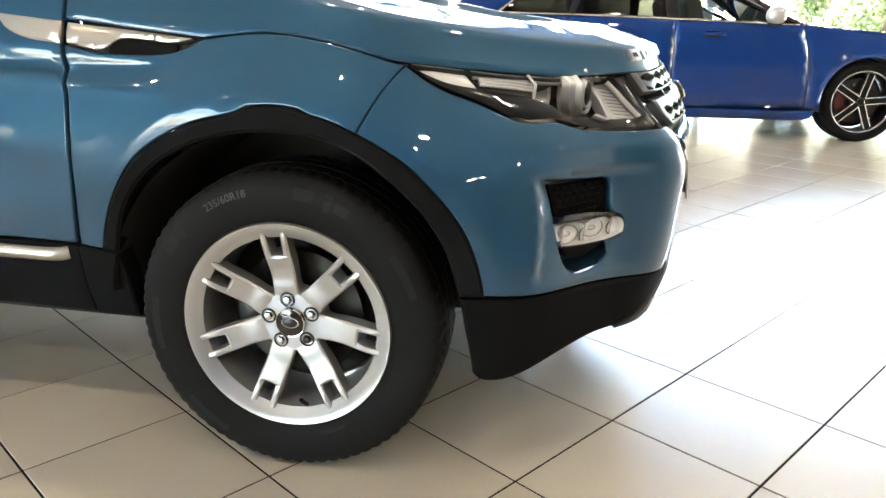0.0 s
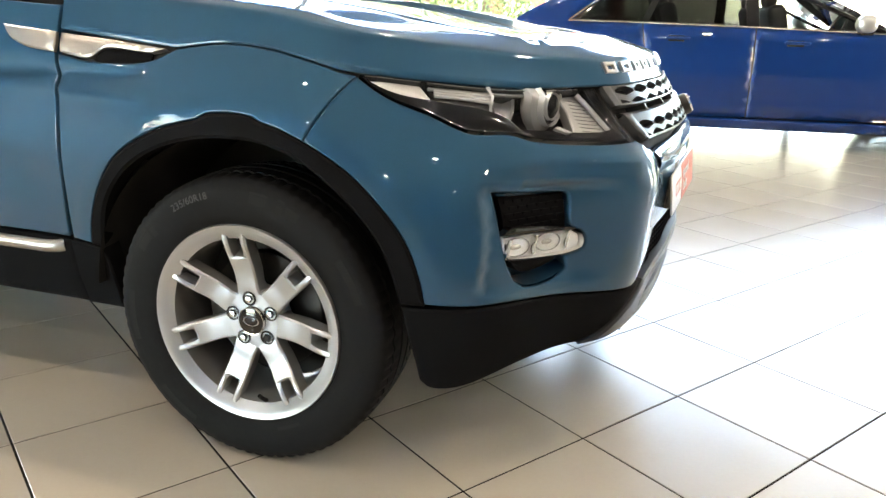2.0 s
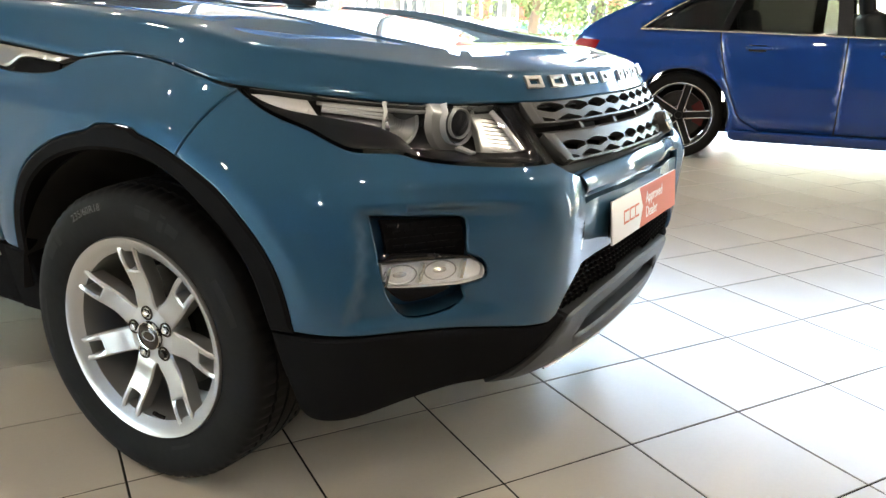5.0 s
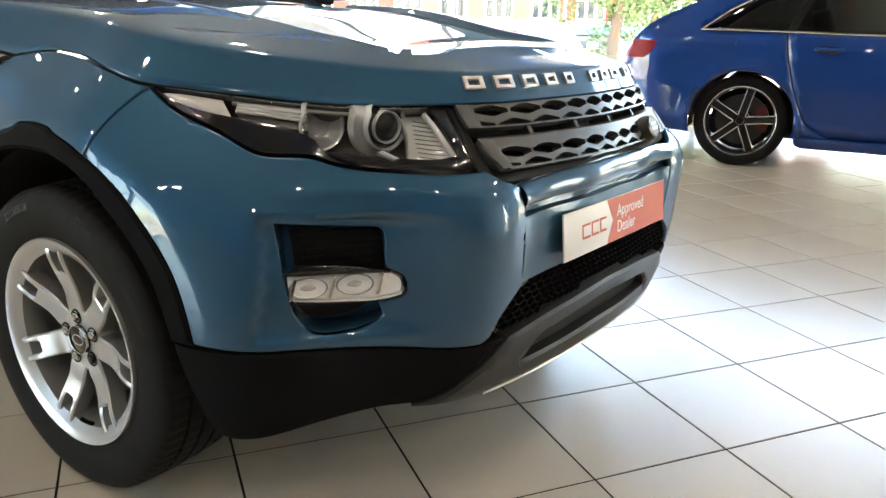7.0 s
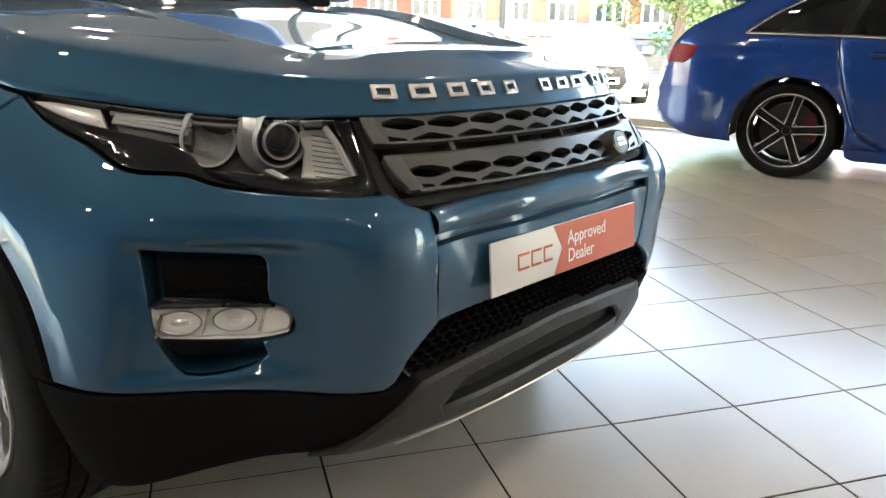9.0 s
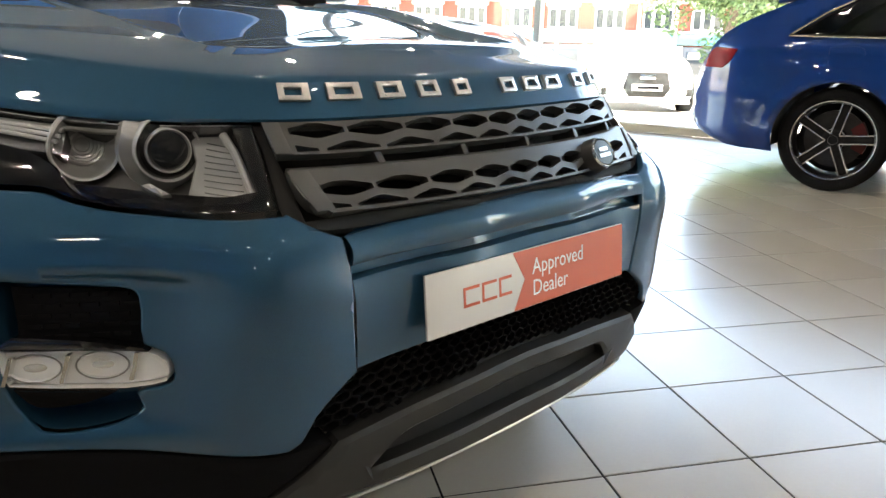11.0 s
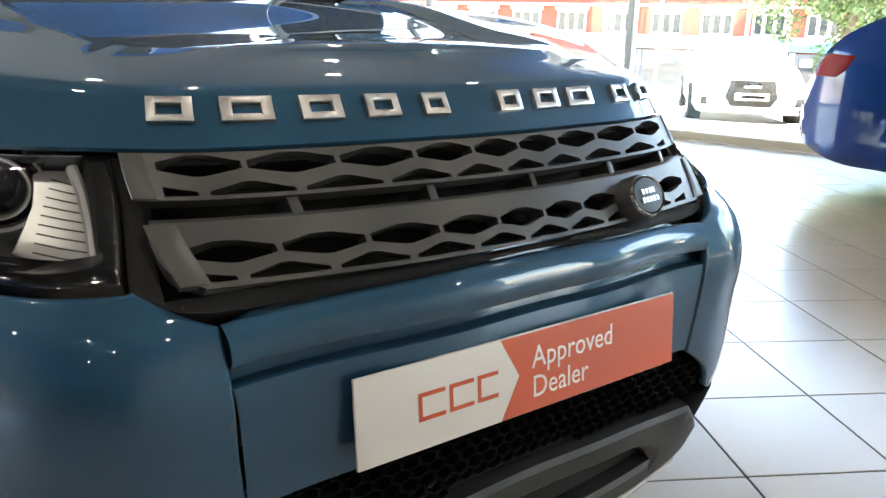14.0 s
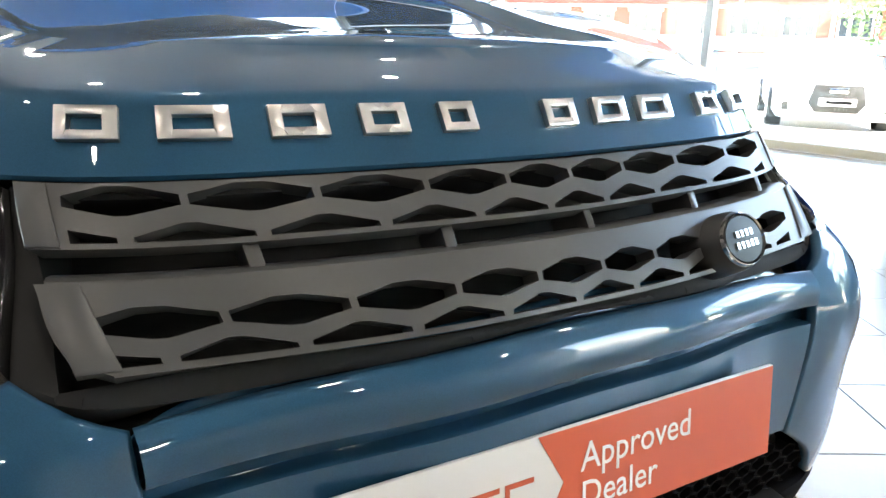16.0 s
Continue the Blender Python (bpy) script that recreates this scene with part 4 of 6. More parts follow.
bs = part("badge_socket", posed(squash(lathe([(-0.03, 0.040), (0.020, 0.036), (0.026, 0.033), (0.026, 0.0)], 40), 1.20, 1, 0.90), _bm), M["grey_plastic"], car)
part("badge_disc", posed(squash(lathe([(0.0262, 0.031), (0.0300, 0.029), (0.0312, 0.0)], 40), 1.20, 1, 0.85), _bm), M["badge_green"], bs, "dark oval badge disc")
part("badge_rim", posed(squash(lathe([(0.0262, 0.0335), (0.0305, 0.0332), (0.0315, 0.0322), (0.0300, 0.0312), (0.0262, 0.0308)], 40), 1.20, 1, 0.85), _bm), M["chrome"], bs)
for dz, xs in ((0.006, (-0.013, -0.004, 0.005, 0.014)), (-0.006, (-0.018, -0.009, 0.0, 0.009, 0.018))):
    for dx in xs:
        part("badge_bar", posed(([(x + dx, y, z + dz) for x, y, z in [(-0.0026, 0.0306, -0.0035), (0.0026, 0.0306, -0.0035), (0.0026, 0.0306, 0.0035), (-0.0026, 0.0306, 0.0035), (-0.0026, 0.0322, -0.0035), (0.0026, 0.0322, -0.0035), (0.0026, 0.0322, 0.0035), (-0.0026, 0.0322, 0.0035)]], [(4, 5, 6, 7), (0, 1, 5, 4), (1, 2, 6, 5), (2, 3, 7, 6), (3, 0, 4, 7)]), _bm), M["satin_chrome"], bs, smooth=False)

# lower mesh: a honeycomb sheet before a dark hollow
MESH = outline([(-0.520, 0.446), (-0.503, 0.487), (-0.473, 0.515), (-0.438, 0.540)], [(-0.438, 0.540), (0, 0.556), (0.438, 0.540)], [(0.438, 0.540), (0.473, 0.515), (0.503, 0.487), (0.520, 0.446)], [(0.520, 0.446), (0.419, 0.438), (0.27, 0.453), (0, 0.464), (-0.27, 0.453), (-0.419, 0.438), (-0.520, 0.446)])
part("lower_hollow", sheet(skin, MESH, res=0.05, lift=-0.045, depth=0), M["matt_black"], car)


def comb(shape, w, h, wall):
    """Thin-walled flat six-sided cells over an outline on the skin."""
    pts = np.array(shape)
    lo, hi = pts.min(0), pts.max(0)
    verts, faces = [], []
    rows = int((hi[1] - lo[1]) / (h * 0.75)) + 2
    for j in range(rows):
        for i in range(int((hi[0] - lo[0]) / w) + 2):
            c = np.array((lo[0] + (i + (0.5 if j % 2 else 0)) * w, lo[1] + j * h * 0.75))
            if not inside(shape, c[None])[0] or not far_from(pts, c[None], h * 0.45)[0]:
                continue
            rim = [(0, h / 2), (-w / 2, h / 4), (-w / 2, -h / 4), (0, -h / 2), (w / 2, -h / 4), (w / 2, h / 4)]
            s = len(verts)
            for k, d in ((1.0, 0.0), (1 - wall, 0.001), (1 - wall, -0.015)):
                verts += [off(c[0] + x * k, c[1] + z * k, d - 0.010) for x, z in rim]
            for a in range(2):
                for b in range(6):
                    faces.append((s + a * 6 + b, s + a * 6 + (b + 1) % 6, s + a * 6 + 6 + (b + 1) % 6, s + a * 6 + 6 + b))
    return verts, faces


part("lower_mesh", comb(MESH, 0.030, 0.021, 0.16), M["black_plastic"], car, "black honeycomb mesh", angle=20)
SKID = outline([(-0.470, 0.434), (-0.419, 0.439), (-0.27, 0.454), (0, 0.465), (0.27, 0.454), (0.419, 0.439), (0.470, 0.434)], [(0.470, 0.434), (0.51, 0.395), (0.60, 0.325), (0.66, 0.305)], [(0.66, 0.305), (0.55, 0.302), (0.406, 0.308), (0, 0.296), (-0.406, 0.308), (-0.55, 0.302), (-0.66, 0.305)], [(-0.66, 0.305), (-0.60, 0.325), (-0.51, 0.395), (-0.470, 0.434)])
SLOT = outline([(-0.405, 0.350), (-0.35, 0.396), (-0.25, 0.410), (0, 0.421), (0.25, 0.410), (0.35, 0.396), (0.405, 0.350)], [(0.405, 0.350), (0.25, 0.352), (0, 0.356), (-0.25, 0.352), (-0.405, 0.350)])
part("skid_plate", sheet(skin, SKID, [SLOT], res=0.02, lift=0.012, depth=0.035, edge=0.006, ring=0.008), M["grey_plastic"], car, "grey painted skid plate")
part("skid_edge", tube([off(-0.50 + 1.0 * k / 24, 0.3035 + 0.004 * (1 - ((k - 12) / 12) ** 2), 0.010) for k in range(25)], 0.0038, 8), M["titan"], car, "thin satin silver edge under the skid plate")
part("skid_hollow", sheet(skin, outline([(-0.50, 0.325), (0.50, 0.325), (0.44, 0.435), (-0.44, 0.435), (-0.50, 0.325)]), res=0.05, lift=-0.018, depth=0), M["matt_black"], car)

# ---- dealer plate ----
_pc, _px = Vector((0.9285, -0.0665, 0.621)), Vector((0.043, 0.535, -0.003)).normalized()
_pn = Vector((_px.y, -_px.x, 0.10)).normalized()
_pm = Matrix.Translation(_pc) @ Matrix((_px, _pn.cross(_px), _pn)).transposed().to_4x4()
PW, PH = 0.537, 0.106
plate = part("dealer_plate", block((PW, PH, 0.005), _pm, 0.001), M["plate_white"], car, "white and orange dealer plate")
part("plate_pad", block((0.47, 0.085, 0.02), _pm @ pose(0, 0, -0.0125), 0.003), M["gloss_black"], plate)
part("orange_field", prism([(-0.064, -PH / 2 + 0.001), (-0.034, 0.0), (-0.064, PH / 2 - 0.001), (PW / 2 - 0.001, PH / 2 - 0.001), (PW / 2 - 0.001, -PH / 2 + 0.001)], 0.0006, _pm @ pose(0, 0, 0.0026)), M["orange"], plate, smooth=False)
for text, y in (("Approved", 0.0050), ("Dealer", -0.0345)):
    for letter in islands(words(text, 0.0415, 0.0003, _pm @ pose(-0.014, y, 0.0036) @ Matrix.Diagonal((0.90, 1, 1, 1)))):
        part("letter", letter, M["white_print"], plate, smooth=False)
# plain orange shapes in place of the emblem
for x0, w in ((-0.187, 0.038), (-0.143, 0.036), (-0.101, 0.032)):
    for rx, ry, sx, sy in ((x0 + 0.0025, 0, 0.005, 0.033), (x0 + w / 2, 0.0145, w, 0.005), (x0 + w / 2, -0.0145, w, 0.005)):
        part("emblem_bar", block((sx, sy, 0.0006), _pm @ pose(rx, ry - 0.001, 0.003), 0), M["orange"], plate, smooth=False)

# ---- fog lamps ----
for s in (1, -1):
    part("fog_pocket", sheet(skin, flip(outline([(-0.985, 0.71), (-0.70, 0.71), (-0.68, 0.47), (-0.90, 0.47), (-0.985, 0.71)]), s), res=0.03, lift=-0.075, depth=0), M["body"], car)
    wall = [flip(outline(FOG + FOG[:1], step=0.02), s)]
    loop = wall[0]
    rows = [[off(u, z, -0.008) for u, z in loop], [off(u * 1.0 + s * 0.004, z, -0.035) for u, z in loop], [off(u * 0.995 + s * 0.006, z * 0.99 + 0.006, -0.072) for u, z in loop]]
    part("fog_pocket_wall", grid_mesh(rows, True), M["body"], car, fix=True)
    fgp = part("fog_grille", sheet(skin, flip(outline([(-0.935, 0.699), (-0.760, 0.689)], [(-0.760, 0.689), (-0.750, 0.604)], [(-0.750, 0.604), (-0.92, 0.612)], [(-0.92, 0.612), (-0.935, 0.699)]), s), res=0.03, lift=-0.034, depth=0.02), M["black_plastic"], car)
    for k in range(5):
        zz = 0.624 + k * 0.015
        for j in range(6):
            uu = -0.912 + j * 0.026 + (0.013 if k % 2 else 0)
            part("fog_grille_bar", sheet(skin, flip([(uu - 0.010, zz - 0.003), (uu + 0.010, zz - 0.003), (uu + 0.010, zz + 0.003), (uu - 0.010, zz + 0.003)], s), res=0.05, lift=-0.029, depth=0.006, edge=0.001, ring=0), M["black_plastic"], fgp)
    case = outline([(-0.939, 0.608), (-0.84, 0.605), (-0.741, 0.6005)], [(-0.741, 0.6005), (-0.720, 0.589), (-0.713, 0.572), (-0.715, 0.559)], [(-0.715, 0.559), (-0.735, 0.552), (-0.765, 0.548)], [(-0.765, 0.548), (-0.84, 0.552), (-0.914, 0.559)], [(-0.914, 0.559), (-0.930, 0.580), (-0.939, 0.608)])
    part("fog_brow", sheet(skin, flip(outline([(-0.944, 0.613), (-0.92, 0.630)], [(-0.92, 0.630), (-0.83, 0.622), (-0.749, 0.609)], [(-0.749, 0.609), (-0.741, 0.604)], [(-0.741, 0.604), (-0.84, 0.6085), (-0.944, 0.613)]), s), res=0.03, lift=-0.006, depth=0.03), M["gloss_black"], car, "black brow over the fog lamp")
    fl = part("fog_lamp", sheet(skin, flip(case, s), res=0.02, lift=0.004, depth=0.004, edge=0.004, ring=0.004), M["lens"], car, "clear fog lamp")
    fl.visible_shadow = False
    part("fog_case", sheet(skin, flip([((u + 0.84) * 0.97 - 0.84, (z - 0.582) * 0.93 + 0.582) for u, z in case], s), res=0.03, lift=-0.026, depth=0.04), M["fog_silver"], fl)
    loop = flip(case, s)
    part("fog_bezel", grid_mesh([[off(u, z, 0.001) for u, z in loop], [off(u, z, -0.05) for u, z in loop]], True), M["fog_silver"], fl, fix=True)
    for uc in (-0.888, -0.800):
        c = off(s * uc, 0.580, -0.016)
        n = Vector(normal_at(skin, s * uc, 0.581))
        mm = Matrix.Translation(c) @ n.to_track_quat("Y", "Z").to_matrix().to_4x4()
        part("fog_bulb_bowl", posed(squash(lathe([(0.008, 0.027), (0.004, 0.025), (-0.006, 0.014), (-0.008, 0.0)], 14), 1.35, 1, 0.72), mm), M["fog_silver"], fl, angle=12)
        part("fog_bulb_lens", posed(squash(lathe([(0.000, 0.010), (0.006, 0.008), (0.009, 0.0)], 16), 1.8, 1, 0.7), mm), M["lamp_chrome"], fl)
        part("fog_bulb_rim", posed(squash(lathe([(0.007, 0.0285), (0.010, 0.0275), (0.007, 0.0262)], 28), 1.3, 1, 0.74), mm), M["lamp_grey"], fl)
    for uc in (-0.922, -0.846, -0.758):
        part("fog_divider", sheet(skin, flip([(uc - 0.003, 0.562), (uc + 0.003, 0.562), (uc + 0.005, 0.602), (uc - 0.001, 0.602)], s), res=0.03, lift=-0.008, depth=0.018, edge=0.001, ring=0), M["chrome"], fl)
    part("fog_undertray", sheet(skin, flip(outline([(-0.908, 0.555), (-0.84, 0.549), (-0.775, 0.544), (-0.81, 0.529), (-0.87, 0.527), (-0.908, 0.555)]), s), res=0.03, lift=-0.012, depth=0.04), M["black_plastic"], car)

# ---- headlamps ----
TOP = [(-0.528, 0.9035), (-0.70, 0.9015), (-0.858, 0.9035), (-0.958, 0.9105), (-1.042, 0.9205), (-1.13, 0.9315), (-1.172, 0.9355)]
LENS = outline(TOP, [(-1.172, 0.9345), (-1.10, 0.900), (-1.02, 0.882), (-0.93, 0.864), (-0.885, 0.846), (-0.855, 0.822), (-0.80, 0.803), (-0.76, 0.799)], [(-0.76, 0.799), (-0.655, 0.7955), (-0.527, 0.797)], [(-0.527, 0.797), (-0.517, 0.86), (-0.528, 0.9035)])
TRIM = outline([(-1.172, 0.9325), (-1.10, 0.898), (-1.02, 0.880), (-0.93, 0.862), (-0.885, 0.844), (-0.855, 0.820), (-0.80, 0.801), (-0.76, 0.797)], shift(list(reversed(LAMP_LOW[:8])), 0.001))
for s in (1, -1):
    hl = part("headlamp", sheet(skin, flip(LENS, s), res=0.02, lift=0.0, depth=0.006, edge=0.003, ring=0.005), M["lens"], car, "clear headlamp over chrome and dark housings")
    hl.visible_shadow = False
    part("lamp_trim", sheet(skin, flip(TRIM, s), res=0.02, lift=0.002, depth=0.02, edge=0.002), M["gloss_black"], hl, "gloss black lower lamp trim")
    loop = flip(LENS, s)
    part("lamp_wall", grid_mesh([[off(u, z, -0.006) for u, z in loop], [off(u, z, -0.08) for u, z in loop]], True), M["lamp_dark"], hl, fix=True)
    part("lamp_back", sheet(skin, loop, res=0.04, lift=-0.078, depth=0), M["lamp_dark"], hl)
    part("lamp_border", sheet(skin, flip(outline([(-0.528, 0.799), (-0.519, 0.86), (-0.530, 0.902)], [(-0.530, 0.902), (-0.575, 0.902)], [(-0.575, 0.902), (-0.553, 0.86), (-0.548, 0.822)], [(-0.548, 0.822), (-0.66, 0.812), (-0.76, 0.812)], [(-0.76, 0.812), (-0.79, 0.808), (-0.76, 0.8005)], [(-0.76, 0.8005), (-0.655, 0.797), (-0.528, 0.799)]), s), res=0.03, lift=-0.008, depth=0.03), M["gloss_black"], hl)
    part("lamp_floor", sheet(skin, flip(outline([(-0.865, 0.835), (-0.80, 0.815), (-0.655, 0.806), (-0.535, 0.806)], [(-0.535, 0.806), (-0.54, 0.822)], [(-0.54, 0.822), (-0.70, 0.824), (-0.865, 0.835)]), s), res=0.03, lift=-0.02, depth=0.05), M["gloss_black"], hl)
    drl = outline([(-1.160, 0.927), (-1.13, 0.927), (-1.055, 0.917)], [(-1.055, 0.917), (-1.035, 0.889)], [(-1.035, 0.889), (-1.09, 0.901), (-1.160, 0.927)])
    part("running_light", sheet(skin, flip(drl, s), res=0.02, lift=-0.010, depth=0.02, edge=0.003), M["lamp_silver"], hl, "frosted white running light")
    ind = outline([(-1.035, 0.914), (-0.915, 0.904)], [(-0.915, 0.904), (-0.905, 0.872)], [(-0.905, 0.872), (-1.02, 0.890), (-1.035, 0.914)])
    part("indicator", sheet(skin, flip(ind, s), res=0.02, lift=-0.020, depth=0.025, edge=0.003), M["lamp_dark"], hl)
    for k in range(3):
        f = 0.2 + 0.3 * k
        part("indicator_tube", tube([off(s * u, z0 + (z1 - z0) * f, -0.012) for u, z0, z1 in ((-1.03, 0.895, 0.912), (-0.97, 0.887, 0.907), (-0.912, 0.878, 0.901))], 0.0035, 8), M["lamp_bright"], hl)
    part("lamp_brow", tube([off(s * u, z, -0.016) for u, z in ((-1.04, 0.914), (-0.95, 0.905), (-0.86, 0.8985), (-0.80, 0.897))], 0.004, 8), M["lamp_grey"], hl)
    # bowls look straight ahead
    ahead = Matrix.Rotation(-math.pi / 2 - s * 0.30, 4, "Z")

    def bowl(name, uc, zc, deep, prof, mat, parent, label=""):
        vs, fs = posed(lathe(prof, 44), Matrix.Translation(body(s * uc, zc) + np.array((-1.40 * deep, s * 0.74 * deep, -0.08 * deep))) @ ahead)
        # leans back under the edge of the bonnet
        vs = [Vector((v.x - 1.5 * max(0.0, v.z - 0.890), v.y + s * 0.4 * max(0.0, v.z - 0.890), min(v.z, 0.912))) for v in vs]
        return part(name, (vs, fs), mat, parent, label)

    PU, PZ, PD = -0.712, 0.865, 0.026
    pj = bowl("projector", PU, PZ, PD, [(0.010, 0.0285), (0.014, 0.026), (0.018, 0.018), (0.020, 0.009), (0.0205, 0.0)], M["projector"], hl, "dark round projector lens")
    bowl("projector_ring", PU, PZ, PD, [(-0.010, 0.0490), (0.006, 0.0485), (0.012, 0.0475), (0.013, 0.0460), (0.010, 0.0445), (0.004, 0.0435)], M["lamp_bright"], pj)
    bowl("projector_shroud", PU, PZ, PD, [(0.004, 0.0437), (0.007, 0.0400), (0.006, 0.0335)], M["gloss_black"], pj)
    bowl("projector_lip", PU, PZ, PD, [(0.006, 0.0335), (0.0140, 0.0328), (0.0145, 0.0312), (0.008, 0.0285)], M["lamp_bright"], pj)
    bowl("projector_barrel", PU, PZ, PD, [(-0.045, 0.052), (-0.006, 0.058)], M["lamp_chrome"], pj)
    bw = bowl("side_reflector", -0.862, 0.866, 0.034, [(0.012, 0.047), (0.006, 0.044), (-0.012, 0.033), (-0.020, 0.017), (-0.022, 0.0)], M["lamp_mid"], hl, "ribbed chrome reflector bowl")
    bowl("reflector_rim", -0.862, 0.866, 0.034, [(0.008, 0.0510), (0.014, 0.0490), (0.012, 0.0455), (0.006, 0.0445)], M["lamp_bright"], bw)
    for k in range(7):
        r = 0.010 + 0.005 * k
        bowl("bowl_rib", -0.862, 0.866, 0.034, [(-0.0215 + 9.5 * r * r, r), (-0.0200 + 9.5 * r * r, r + 0.0007), (-0.0215 + 9.5 * r * r, r + 0.0014)], M["lamp_grey"], bw)
    fan = outline([(-0.690, 0.900), (-0.600, 0.900)], [(-0.600, 0.900), (-0.572, 0.878), (-0.556, 0.850), (-0.549, 0.818)], [(-0.549, 0.818), (-0.60, 0.820), (-0.675, 0.829)], [(-0.675, 0.829), (-0.665, 0.868), (-0.690, 0.900)])
    fn = part("inner_reflector", sheet(skin, flip(fan, s), res=0.015, lift=-0.030, depth=0.03, edge=0.003), M["lamp_mid"], hl, "bright ribbed reflector fan")
    for k in range(9):
        z = 0.830 + k * 0.0076
        a, b = -0.642, -0.566 - 0.0045 * max(0, k - 3)
        part("reflector_rib", tube([off(s * (a + (b - a) * f), z - 0.006 * f, -0.0293) for f in (0.0, 0.5, 1.0)], 0.0009, 6), M["lamp_dark"], fn)
    part("reflector_edge", tube([off(s * u, z, -0.022) for u, z in ((-0.602, 0.898), (-0.575, 0.876), (-0.559, 0.850), (-0.5515, 0.818), (-0.565, 0.818))], 0.0065, 8), M["lamp_bright"], hl)
    bowl("projector_skirt", PU, PZ, PD, [(-0.002, 0.0488), (-0.006, 0.058), (-0.010, 0.0655), (-0.030, 0.067)], M["lamp_mid"], pj)
    part("lamp_jewel", sheet(skin, flip([(-0.752, 0.829), (-0.716, 0.817), (-0.700, 0.819), (-0.738, 0.832)], s), res=0.02, lift=-0.010, depth=0.012, edge=0.002, ring=0.002), M["lamp_bright"], hl)

# ---- wheels ----
WZ, WR = 0.357, 0.357


def tyre_profile():
    p = [(0.105, 0.236), (0.114, 0.250), (0.120, 0.270), (0.123, 0.295), (0.121, 0.320), (0.115, 0.338), (0.106, 0.3485)]
    tread = [(0.100, 0.3515), (0.066, 0.3548), (0.0655, 0.347), (0.058, 0.347), (0.0575, 0.3554), (0.026, 0.357), (0.0255, 0.348), (0.017, 0.348), (0.0165, 0.357)]
    full = p + tread
    return full + [(-a, r) for a, r in reversed(full)]


def spoke_geo(angle, width, inner, outer, slot, face):
    """One spoke with its slot near the rim; face(r) is how far out it lies."""
    w0, w1 = width
    shape = outline([(inner, -w0), (0.105, -w0 * 0.92), (0.150, -w0 * 0.95), (0.172, -w1), (outer, -w1 * 1.06)], [(outer, -w1 * 1.06), (outer + 0.004, 0), (outer, w1 * 1.06)], [(outer, w1 * 1.06), (0.172, w1), (0.150, w0 * 0.95), (0.105, w0 * 0.92), (inner, w0)], [(inner, w0), (inner, -w0)], step=0.008)

    def surf(r, t):
        y = -face(math.hypot(r, t)) + 0.10 * max(0.0, abs(t) - w0 * 0.55)
        c, s_ = math.cos(angle), math.sin(angle)
        return np.array((r * c - t * s_, y, r * s_ + t * c))

    hole = [(0.160, -slot * 0.8), (0.170, -slot), (0.2165, -slot * 1.12), (0.2165, slot * 1.12), (0.170, slot), (0.160, slot * 0.8)]
    return sheet(surf, shape, [hole], res=0.012, depth=0.040, edge=0.0035, ring=0.0045)


